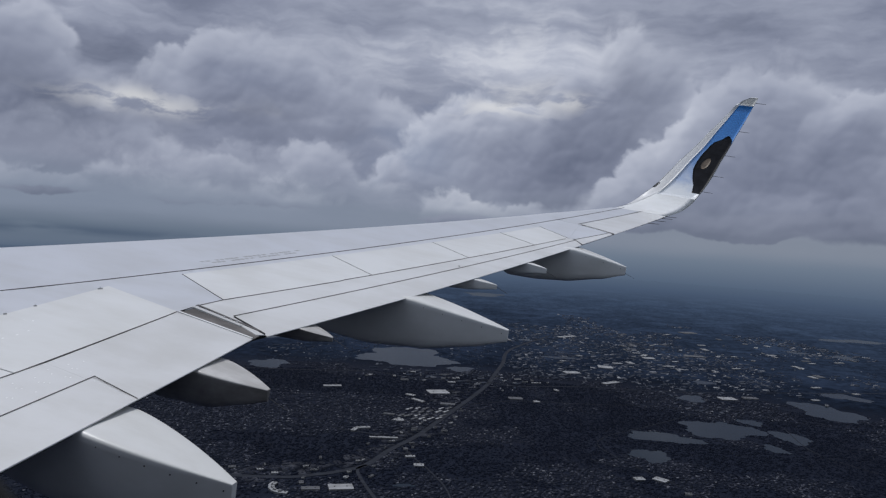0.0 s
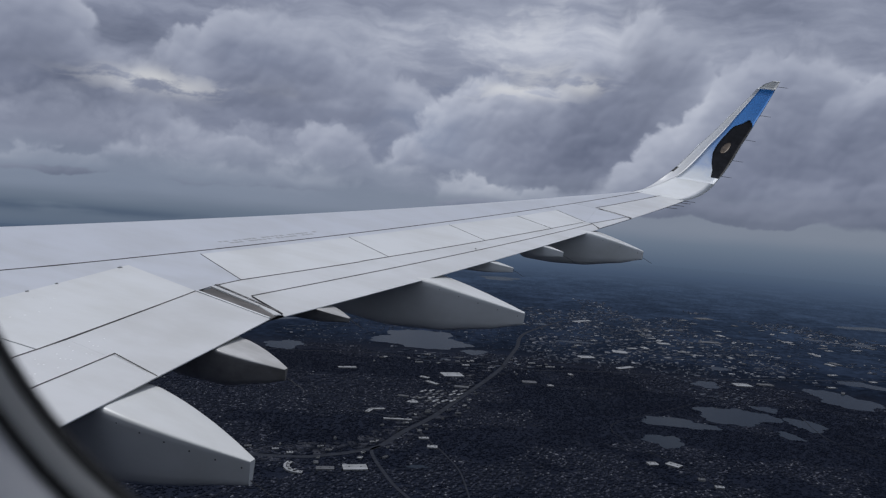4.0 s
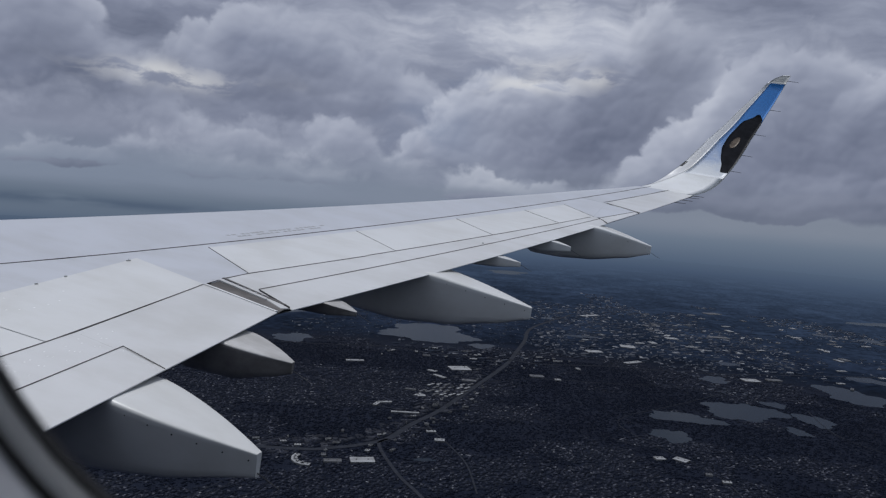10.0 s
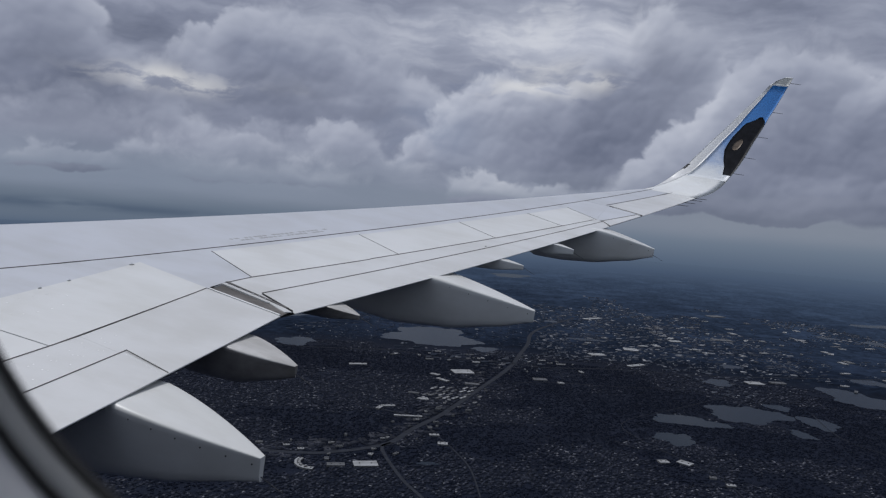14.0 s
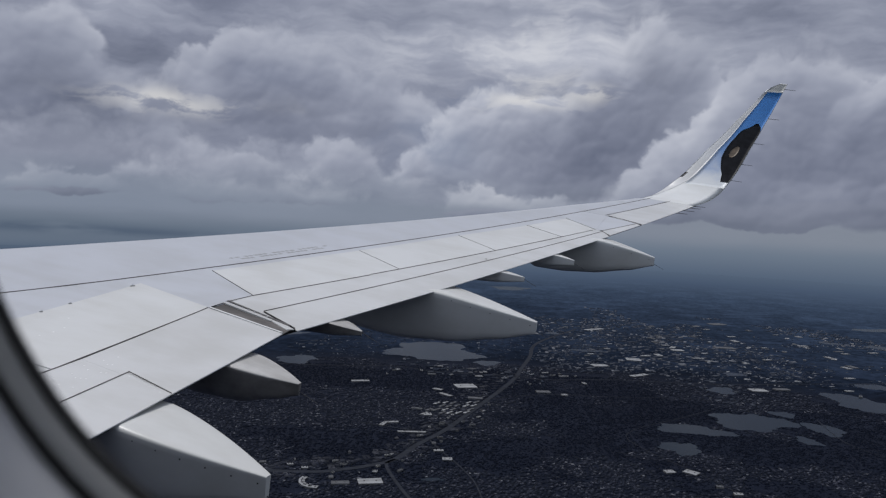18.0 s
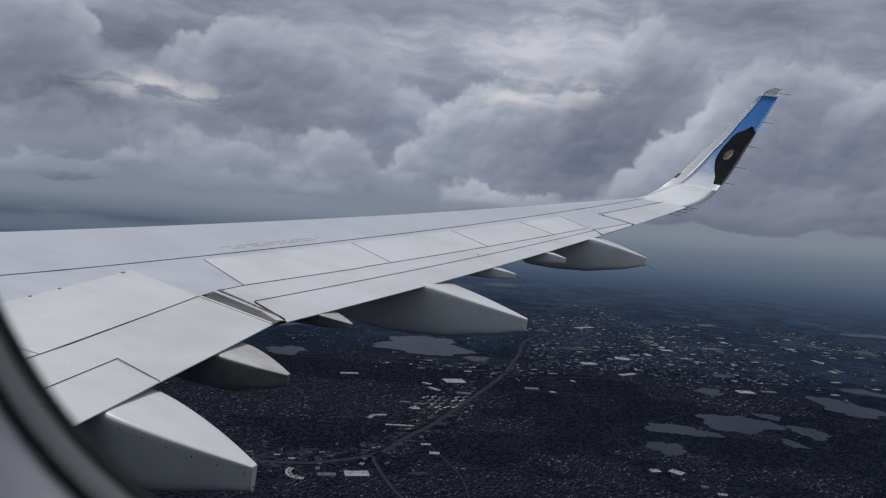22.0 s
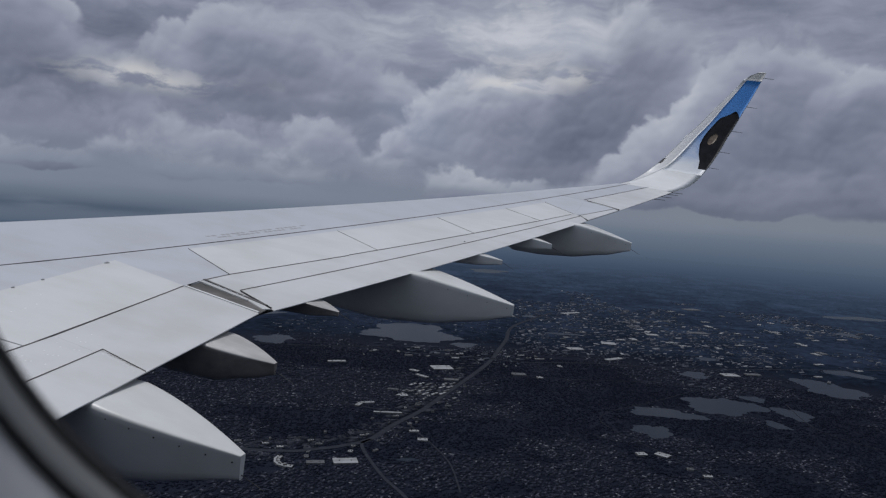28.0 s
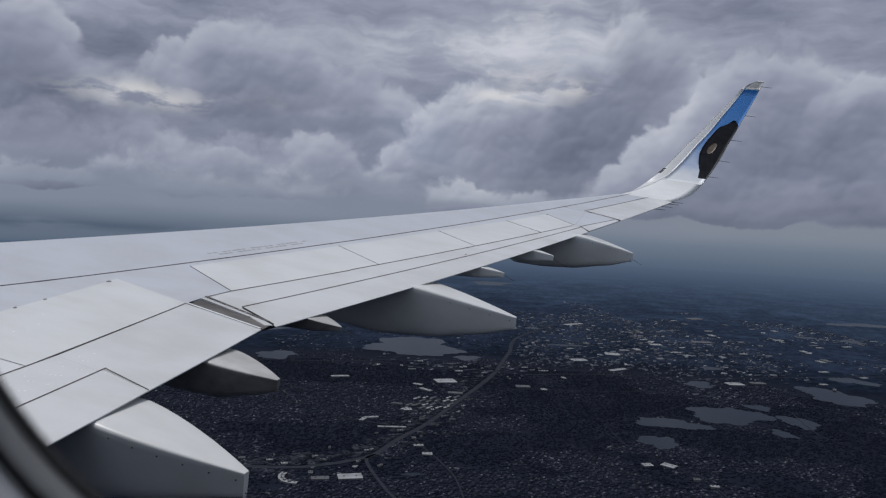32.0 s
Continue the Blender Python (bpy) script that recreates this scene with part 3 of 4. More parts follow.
ring_part("outer_seal", [(0.0006, 0.002), (0.0, 0.0), (0.0003, -0.0010), (0.0010, -0.0016), (0.0017, -0.0014), (0.0019, 0.002), (0.0006, 0.002)], RUBBER, "black rubber outer seal")
ring_part("seal_lip", [(0.0019, -0.0012), (0.0024, -0.0026), (0.0040, -0.0038), (0.0060, -0.0044), (0.0066, -0.0040), (0.0066, 0.002), (0.0019, 0.002)], SEAL_GREY, "grey seal lip")
ring_part("inner_seal", [(0.0067, -0.0036), (0.0070, -0.0042), (0.0084, -0.0046), (0.0096, -0.0050), (0.0098, -0.0040), (0.0098, 0.004), (0.0067, 0.004)], RUBBER, "black rubber inner seal")
ring_part("bezel", [(0.0099, -0.0035), (0.0106, -0.0075), (0.0130, -0.0120), (0.020, -0.0190), (0.034, -0.030), (0.052, -0.041), (0.085, -0.052), (0.085, -0.040), (0.0256, 0.004), (0.0099, 0.004)], BEZEL_GREY, "grey moulded plastic bezel")

cabin = tagged(new("cabin_wall"), "pale grey plastic cabin lining round the window", "wall", kind="structure")
cabin.matrix_world = AIR4


def wall_with_hole(y0, y1):
    """The side lining: a sheet with an oval hole, with thickness."""
    n = 96
    secs = []
    for y in (y0, y1):
        inner = oval(0.160 + 0.08, 0.188 + 0.08, y)
        outer = []
        for p in inner:
            dx, dz = p[0] - WIN_X, p[2] - WIN_Z
            k = min(1.3 / max(abs(dx), 1e-6), 0.80 / max(abs(dz), 1e-6))
            z = WIN_Z + dz * k
            outer.append((WIN_X + dx * k, min(y, WIN_Y - 1.905 + math.sqrt(1.93 ** 2 - (z - 1.36) ** 2) - (WIN_Y + 0.03 - y)), z))
        secs += [inner, outer]
    a, b, c, d = secs
    v = a + b + c + d
    f = []
    for i in range(n):
        j = (i + 1) % n
        f += [(i, j, n + j, n + i), (2 * n + i, 3 * n + i, 3 * n + j, 2 * n + j), (i, 2 * n + i, 2 * n + j, j), (n + i, n + j, 3 * n + j, 3 * n + i)]
    mesh_object("lining", v, f, CABIN_PLASTIC, cabin)


wall_with_hole(WIN_Y - 0.045, WIN_Y + 0.03)


def box(name, lo, hi, mat, parent=None, label=""):
    bm = bmesh.new()
    bmesh.ops.create_cube(bm, size=1.0)
    bmesh.ops.scale(bm, verts=bm.verts, vec=[h - l for l, h in zip(lo, hi)])
    bmesh.ops.translate(bm, verts=bm.verts, vec=[(h + l) / 2 for l, h in zip(lo, hi)])
    return part(name, bm, mat, parent, label)


# unseen cabin pieces, with far side and ceiling left open to light the bezel
for nm, lo, hi in (("cabin_floor", (1.34, -1.2, 0.50), (3.94, 1.52, 0.56)), ("cabin_ceiling", (1.34, 0.10, 2.52), (3.94, 1.38, 2.58)),
                   ("cabin_wall_front", (1.29, -1.2, 0.50), (1.34, 1.36, 2.58)), ("cabin_wall_rear", (3.94, -1.2, 0.50), (3.99, 1.36, 2.58)),
                   ("cabin_wall_far", (1.29, -1.26, 0.50), (3.99, -1.2, 0.8)), ("cabin_wall_far", (1.29, -1.26, 2.40), (3.99, -1.2, 2.46)),
                   ("cabin_pillar", (2.35, -1.26, 0.8), (2.43, -1.2, 2.40)), ("cabin_pillar", (3.05, -1.26, 0.8), (3.13, -1.2, 2.40))):
    ob = box(nm, lo, hi, CABIN_PLASTIC)
    ob.matrix_world = AIR4
    tagged(ob, "plain grey cabin lining behind the camera", "cabin lining", kind="structure")


def fuselage():
    """Unseen plain outer skin, added to block light; open where the window is."""
    xs = [-12.0, -6.0, -2.0, 1.0, 2.30, 3.00, 4.5, 8.0, 16.0]
    zc, yc, rad = 1.36, WIN_Y + 0.045 - 1.95, 1.98
    low, high = math.asin((WIN_Z - 0.33 - zc) / rad), math.asin((WIN_Z + 0.33 - zc) / rad)
    an = [radians(-95 + 8 * k) for k in range(12) if radians(-95 + 8 * k) < low - 0.05] + [low, high] + [high + (radians(92) - high) * k / 10 for k in range(1, 11)]
    verts = [(x, yc + r * math.cos(a), zc + r * math.sin(a)) for r in (rad, rad - 0.01) for x in xs for a in an]
    m, half = len(an) - 1, len(xs) * len(an)
    faces = []
    for i in range(len(xs) - 1):
        for j in range(m):
            if xs[i] == 2.30 and an[j] == low:
                continue
            q = [i * (m + 1) + j, (i + 1) * (m + 1) + j, (i + 1) * (m + 1) + j + 1, i * (m + 1) + j + 1]
            faces += [tuple(q), tuple(half + k for k in q[::-1])]
    ob = mesh_object("fuselage_wall", verts, faces, FUSELAGE_PAINT, None, True)
    ob.matrix_world = AIR4
    tagged(ob, "plain painted outer skin of the airliner", "fuselage", kind="structure")


fuselage()

# ---- backdrop: clouds and hazy distance, a glowing shell far behind everything ----
SHELL = 4850.0


def value_noise(x, y, scale, seed):
    """Smooth noise over arrays."""
    x, y = x / scale, y / scale
    i, j = np.floor(x).astype(int), np.floor(y).astype(int)
    fx, fy = x - i, y - j
    fx, fy = fx ** 3 * (fx * (fx * 6 - 15) + 10), fy ** 3 * (fy * (fy * 6 - 15) + 10)

    def h(a, b):
        v = np.sin(a * 127.1 + b * 311.7 + seed * 74.7) * 43758.5453
        return v - np.floor(v)
    return (h(i, j) * (1 - fx) + h(i + 1, j) * fx) * (1 - fy) + (h(i, j + 1) * (1 - fx) + h(i + 1, j + 1) * fx) * fy


def fbm(x, y, scale, octaves, seed, gain=0.5):
    """Noise at several scales, about -0.5 to 0.5."""
    total, amp, norm = 0.0, 1.0, 0.0
    for k in range(octaves):
        a = 0.6 * k
        u, v = x * math.cos(a) - y * math.sin(a), x * math.sin(a) + y * math.cos(a)
        total = total + amp * value_noise(u + 13.7 * k, v - 7.1 * k, scale / 2 ** k, seed + k)
        norm, amp = norm + amp, amp * gain
    return total / norm - 0.5


def smooth(v, a, b):
    t = np.clip((v - a) / (b - a), 0, 1)
    return t * t * (3 - 2 * t)


def blur(v, cells):
    """Soft spread over grid cells, both ways."""
    n = int(cells * 2.5) + 1
    k = np.exp(-0.5 * (np.arange(-n, n + 1) / cells) ** 2)
    k /= k.sum()
    for axis in (0, 1):
        pad = [(n, n) if d == axis else (0, 0) for d in (0, 1)]
        w = np.pad(v, pad, mode="edge")
        size = v.shape[axis]
        v = sum(k[q] * (w[q:q + size] if axis == 0 else w[:, q:q + size]) for q in range(2 * n + 1))
    return v


def ramp_colour(v, stops):
    return np.stack([np.interp(v, [s[0] for s in stops], [s[1][c] for s in stops]) for c in range(3)], -1)


# glow colour of the painted haze where far land meets the shell
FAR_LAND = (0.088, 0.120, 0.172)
STEP = 0.066                   # degrees between the points of the cloud bank


def cells(x, y, scale, seed):
    """Rounded bumps with creases between them, 0 to 1: the nearest of scattered points."""
    x, y = x / scale, y / scale
    i, j = np.floor(x), np.floor(y)
    best = np.full(x.shape, 9.0)
    for di in (-1, 0, 1):
        for dj in (-1, 0, 1):
            a, b = i + di, j + dj
            p = np.sin(a * 127.1 + b * 311.7 + seed * 74.7) * 43758.5453
            q = np.sin(a * 269.5 + b * 183.3 + seed * 31.9) * 24634.6345
            best = np.minimum(best, (a + p - np.floor(p) - x) ** 2 + (b + q - np.floor(q) - y) ** 2)
    return np.clip(1 - best, 0, 1)


def cloud_backdrop():
    """Cloud banks on a far shell: puffed heaps with relief, lit from above, sunk in haze towards the horizon."""
    az1 = np.concatenate([np.linspace(-80, -38.5, 40), np.arange(-38, 38.01, STEP), np.linspace(38.5, 80, 40)])
    el1 = np.concatenate([np.arange(-4.0, 20.01, STEP), np.linspace(20.6, 45, 30)])
    az, el = np.meshgrid(az1, el1, indexing="ij")
    wx = az + 1.5 * fbm(az, el, 3.4, 5, 3)
    wy = el + 1.2 * fbm(az, el, 2.8, 5, 8)
    lumps = [(w * (cells(wx + 3 * k, wy * 1.15 - 2 * k, size, k) - 0.62), size) for k, (w, size) in enumerate(((0.42, 5.2), (0.30, 2.5), (0.16, 1.15), (0.08, 0.55), (0.04, 0.27)))]
    puff = sum(p for p, size in lumps)
    bulk = sum(p * min(1.0, size / 1.6) for p, size in lumps)
    wisp = fbm(wx, wy, 4.0, 7, 17, 0.56)
    drift = smooth(fbm(az, el, 7.0, 3, 57), -0.16, 0.16)
    tone = [(0.0, (0.070, 0.083, 0.125)), (0.2, (0.128, 0.143, 0.194)), (0.4, (0.205, 0.221, 0.280)), (0.6, (0.305, 0.322, 0.382)), (0.8, (0.445, 0.458, 0.508)), (1.0, (0.640, 0.642, 0.665))]

    def spot(a, e, ra, re):
        return np.exp(-((wx - a) / ra) ** 2 - ((wy - e) / re) ** 2)

    # high sheet: soft bands with a bright field, slate breaks and a little blue
    band = fbm(wx * 0.40, wy, 2.6, 6, 31, 0.55) + 0.5 * fbm(wx * 0.22, wy * 1.2, 0.9, 5, 35, 0.6)
    v = 0.50 + 0.50 * band + 0.30 * spot(4, 12.5, 9, 2.4) + 0.22 * spot(0, 17.5, 14, 2.0) + 0.16 * spot(-14, 8, 5, 1.0) - 0.26 * spot(-24, 11.0, 5.5, 1.4) - 0.24 * spot(19, 15.5, 5, 2.0) - 0.12 * spot(-22, 16, 10, 1.5)
    col = ramp_colour(v, tone)
    blue = np.clip(0.9 * spot(2.6, 9.5, 3.4, 0.6) + 0.5 * spot(-5, 6.5, 4, 1.2) + 0.4 * spot(-16, 10.0, 5, 0.8), 0, 1) * smooth(wisp, -0.22, 0.10)
    col = col * (1 - 0.75 * blue[..., None]) + np.array((0.165, 0.225, 0.350)) * 0.75 * blue[..., None]
    gap = spot(-13.5, 7.6, 2.6, 0.5) * smooth(band, -0.12, 0.25) + 0.9 * spot(5, 10.7, 5.5, 0.7) * smooth(band, -0.2, 0.2)
    col = col + np.clip(gap, 0, 1)[..., None] * (np.array((0.68, 0.655, 0.60)) - col) * 0.7

    def heap(shape, low, high, solid=1.0, edge=0.5, relief=1.0, depth=3.4):
        """One bank: shape is above 0 inside; low and high: its darkest and brightest tone."""
        nonlocal col
        d = shape + relief * (1.25 * puff + 1.5 * wisp)
        alpha = np.clip((d + 0.05) / (edge * (0.5 + 1.3 * drift)), 0, 1)
        alpha = alpha * alpha * (3 - 2 * alpha) * solid
        dens = np.clip(0.6 * d, 0, 0.6)
        shade = np.zeros(az.shape)
        run = np.zeros(len(az1))
        for j in range(len(el1) - 1, -1, -1):
            run = run * math.exp(-STEP / depth) + dens[:, j] * STEP
            shade[:, j] = run
        hs = blur(1.1 * np.minimum(shape, 0.6) + 2.2 * bulk + 0.5 * puff + 0.8 * wisp, 1.4)
        gx, gy = np.gradient(hs, STEP, axis=0), np.gradient(hs, STEP, axis=1)
        lam = (0.30 * gx - 0.75 * gy) / np.sqrt(gx * gx + gy * gy + 1.0)
        lit = 0.12 + 0.66 * np.exp(-0.72 * blur(shade, 5.0)) + 0.17 * blur(lam, 1.2) + 0.20 * (puff - bulk) + 0.60 * fbm(wx * 0.8, wy, 7.0, 6, 91, 0.55)
        c = ramp_colour(low + (high - low) * lit, tone)
        col = col * (1 - alpha[..., None]) + c * alpha[..., None]

    def bank(crest, base, soft_top=3.0, soft_base=1.5):
        """Inside from a base line up to a crest; both are rows of azimuth and elevation."""
        top = np.interp(wx, [p[0] for p in crest], [p[1] for p in crest])
        low = np.interp(wx, [p[0] for p in base], [p[1] for p in base])
        return np.clip(np.minimum((top - wy) / soft_top, (wy - low) / soft_base), -1.5, 1.0)

    # from the farthest: thin middle layer, left heaps, low heaps, the long heap, the heap behind the winglet
    heap(bank([(-60, 9), (-20, 9.5), (-6, 8.4), (2, 6), (12, 8), (60, 9)], [(-60, 1.2), (60, 1.2)], 3.5, 2.0), 0.14, 0.76, 0.70, 1.2)
    heap(bank([(-60, 15), (-36, 14.6), (-29, 13.8), (-26, 10), (-23, 7.5), (-18, 5.0), (-16, 3)], [(-60, 3.0), (-20, 3.4)], 3.0, 2.0), 0.06, 0.84, 0.88)
    heap(bank([(-27, 5), (-22, 10.4), (-18, 12.8), (-14, 13.0), (-9, 11.8), (-5, 10), (-1, 7), (2, 4)], [(-25, 6.4), (-12, 5.4), (-1, 6.4)], 3.0, 2.0), 0.10, 0.86, 0.84)
    heap(bank([(-60, 5), (-34, 5.0), (-27, 5.6), (-22, 4.6), (-16, 5.6), (-12.5, 4.4), (-9, 5.8), (-6, 3.5), (-3, 2.4)], [(-60, 1.2), (-3, 1.0)], 2.2, 1.8), 0.14, 0.74, 0.66, 0.7, 1.0, 1.8)
    heap(bank([(-7, 2.5), (-4, 6.6), (-1, 9.0), (3, 10.0), (6, 10.8), (9, 13.2), (12, 14.6), (15.5, 13.4), (18, 10.5), (21, 6), (23, 4)], [(-6, 2.8), (6, 2.0), (22, 1.9)], 2.6, 1.4), 0.12, 0.92, 0.96, 0.42)
    heap(bank([(9, 2), (13, 5.5), (17, 9.5), (20, 12.2), (22.5, 13.2), (25.5, 12.2), (27, 11), (31, 11), (36, 14), (60, 15)], [(13, 0.9), (60, 0.5)], 2.6, 1.0), 0.14, 0.90, 0.97, 0.50, 1.0, 4.0)
    # small crisp heaps before a bluish gap
    blue = 0.55 * spot(-3.8, 5.6, 3.6, 2.2) * smooth(wisp, -0.25, 0.12)
    col = col * (1 - blue[..., None]) + np.array((0.165, 0.205, 0.290)) * blue[..., None]
    for a, e, ra, re in ((-9.3, 4.3, 2.8, 1.6), (-4.4, 2.7, 1.6, 0.8), (-17.5, 3.4, 4.5, 1.1), (-29, 5.0, 4.0, 1.6)):
        oval = 1 - np.sqrt(((wx - a) / ra) ** 2 + ((wy - e) / re) ** 2)
        heap(np.clip(1.1 * oval, -1.5, 0.7), 0.20, 0.84, 0.65, 0.6, 1.0, 1.4)
    # bright thin places: high over the long heap, and two breaks low between the banks
    bright = 0.60 * spot(3, 13.4, 7.5, 2.6) * smooth(band + wisp, -0.12, 0.26)
    col = col * (1 - bright[..., None]) + np.array((0.62, 0.62, 0.63)) * bright[..., None]
    for a, e, ra, re, f in ((-22.5, 7.6, 4.2, 0.75, 0.75), (3.5, 9.3, 3.6, 0.6, 0.6), (8.5, 9.9, 2.0, 0.5, 0.5)):
        gap = f * spot(a, e, ra, re) * smooth(fbm(wx * 0.35, wy * 1.4, 1.0, 6, 44, 0.6), -0.16, 0.12)
        col = col * (1 - gap[..., None]) + np.array((0.74, 0.715, 0.66)) * gap[..., None]
    veil = 0.16 * smooth(fbm(az, el, 8.0, 4, 77), -0.2, 0.25)[..., None]
    col = (col * (1 - veil) + np.array((0.30, 0.315, 0.36)) * veil) * np.array((0.998, 1.0, 1.022))
    # paint haze into the glow towards the horizon, and the far land below it
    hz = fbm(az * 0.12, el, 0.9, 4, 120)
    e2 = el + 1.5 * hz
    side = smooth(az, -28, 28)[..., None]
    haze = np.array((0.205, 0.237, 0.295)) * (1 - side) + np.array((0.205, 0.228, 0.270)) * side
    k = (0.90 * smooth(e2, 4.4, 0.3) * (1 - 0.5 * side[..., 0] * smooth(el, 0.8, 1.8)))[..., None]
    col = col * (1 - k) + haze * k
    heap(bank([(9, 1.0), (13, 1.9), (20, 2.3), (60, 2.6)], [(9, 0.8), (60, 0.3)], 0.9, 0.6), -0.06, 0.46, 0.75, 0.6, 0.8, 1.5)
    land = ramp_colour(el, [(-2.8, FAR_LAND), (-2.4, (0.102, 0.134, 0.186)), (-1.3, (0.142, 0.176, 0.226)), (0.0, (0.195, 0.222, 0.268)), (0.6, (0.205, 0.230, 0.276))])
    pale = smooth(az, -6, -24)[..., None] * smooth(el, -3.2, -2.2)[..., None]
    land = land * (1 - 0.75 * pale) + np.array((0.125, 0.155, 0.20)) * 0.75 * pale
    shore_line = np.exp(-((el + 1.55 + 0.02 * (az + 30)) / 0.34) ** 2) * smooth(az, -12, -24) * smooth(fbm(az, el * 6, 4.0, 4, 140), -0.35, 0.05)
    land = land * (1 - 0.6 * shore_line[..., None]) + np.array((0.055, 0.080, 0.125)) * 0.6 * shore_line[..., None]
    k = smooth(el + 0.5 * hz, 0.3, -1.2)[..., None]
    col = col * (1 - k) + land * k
    rad = SHELL
    ar, er = np.radians(az), np.radians(el)
    verts = np.stack([rad * np.sin(ar) * np.cos(er), rad * np.cos(ar) * np.cos(er), H + rad * np.sin(er)], -1).reshape(-1, 3)
    n, m = az.shape
    q = (np.arange(n - 1)[:, None] * m + np.arange(m - 1)[None, :]).ravel()
    faces = np.stack([q, q + 1, q + m + 1, q + m], -1)
    me = bpy.data.meshes.new("backdrop")
    me.vertices.add(len(verts))
    me.vertices.foreach_set("co", verts.ravel())
    me.loops.add(faces.size)
    me.loops.foreach_set("vertex_index", faces.ravel())
    me.polygons.add(len(faces))
    me.polygons.foreach_set("loop_start", np.arange(len(faces)) * 4)
    me.update(calc_edges=True)
    me.shade_smooth()
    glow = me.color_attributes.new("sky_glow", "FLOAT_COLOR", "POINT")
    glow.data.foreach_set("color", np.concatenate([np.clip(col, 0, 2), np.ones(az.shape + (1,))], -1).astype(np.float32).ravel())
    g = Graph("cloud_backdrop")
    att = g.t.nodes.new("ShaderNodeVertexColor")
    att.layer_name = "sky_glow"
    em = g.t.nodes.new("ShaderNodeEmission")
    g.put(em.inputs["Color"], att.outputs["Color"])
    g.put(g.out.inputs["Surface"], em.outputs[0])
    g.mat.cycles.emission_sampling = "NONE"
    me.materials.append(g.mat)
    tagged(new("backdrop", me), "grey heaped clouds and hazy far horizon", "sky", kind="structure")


cloud_backdrop()

# ---- land ----
LAKES = [(376, 986, 50, 49, -0.38), (285, 929, 43, 26, -0.28), (247, 846, 21, 27, -0.53), (461, 967, 23, 31, -0.2), (593, 1137, 47, 58, 0.0), (401, 1177, 23, 25, -0.2),
         (470, 1322, 20, 17, -0.41), (689, 1267, 38, 26, -0.71), (437, 1038, 16, 18, -0.53), (414, 906, 18, 13, -1.13), (-58, 1396, 95, 90, -0.39), (40, 1303, 24, 22, -0.59),
         (-280, 1247, 35, 35, 0.37), (-24, 696, 10, 5, 0.07), (200, 1717, 17, 18, 0.19), (241, 1495, 34, 14, 0.11), (851, 1789, 26, 19, 0.1), (945, 1756, 29, 28, -0.13),
         (165, 2893, 77, 80, 0.0), (-420, 1500, 90, 40, 0.3), (1150, 2100, 90, 40, 0.1), (-330, 800, 40, 28, 0.2)]
ROADS = [([(-330, 690), (-197, 693), (-134, 698), (-109, 710), (-89, 723), (-64, 750), (-45, 804), (-17, 868), (16, 971), (58, 1102), (83, 1192), (97, 1267), (120, 1383), (150, 1560), (260, 1800)], 7.0),
         ([(-5, 570), (-24, 612), (-41, 644), (-57, 684), (-68, 717), (-71, 736), (-64, 748)], 3.4),
         ([(-400, 1190), (-232, 1207), (-114, 1230), (-48, 1206), (16, 1200), (84, 1201), (132, 1186), (244, 1215), (400, 1222), (552, 1262), (800, 1330)], 3.2),
         ([(-34, 824), (-17, 780), (-1, 743), (16, 692), (25, 622)], 1.5),
         ([(-120, 880), (-76, 864), (-39, 850)], 2.0),
         ([(39, 1035), (122, 1081), (230, 1090), (330, 1110)], 1.6),
         ([(255, 560), (262, 690), (240, 760), (205, 830), (200, 900), (300, 1000), (380, 1080)], 1.0),
         ([(474, 1018), (459, 909), (484, 848), (560, 760)], 1.0)]
rng = np.random.default_rng(7)


def shore(k, ang):
    """How far the shore of lake k bulges at an angle."""
    return 0.96 + 0.13 * np.sin(2 * ang + k) + 0.13 * np.sin(3 * ang + 2.1 * k) + 0.09 * np.sin(5 * ang + 0.7 * k) + 0.05 * np.sin(9 * ang + 3.3 * k) + 0.03 * np.sin(17 * ang + 1.3 * k) + 0.02 * np.sin(31 * ang + 2.7 * k)


def lake_mask(x, y, grow=1.0):
    inside = np.zeros(len(x), dtype=bool)
    for k, (cx, cy, a, b, rot) in enumerate(LAKES):
        dx, dy = x - cx, y - cy
        u = (dx * math.cos(rot) + dy * math.sin(rot)) / a
        v = (-dx * math.sin(rot) + dy * math.cos(rot)) / b
        inside |= np.hypot(u, v) < grow * shore(k, np.arctan2(v, u))
    return inside


def road_distance(x, y):
    d = np.full(len(x), 1e9)
    for pts, w in ROADS:
        for (x0, y0), (x1, y1) in zip(pts, pts[1:]):
            ex, ey = x1 - x0, y1 - y0
            t = np.clip(((x - x0) * ex + (y - y0) * ey) / (ex * ex + ey * ey), 0, 1)
            d = np.minimum(d, np.hypot(x - x0 - t * ex, y - y0 - t * ey) - w / 2)
    return d


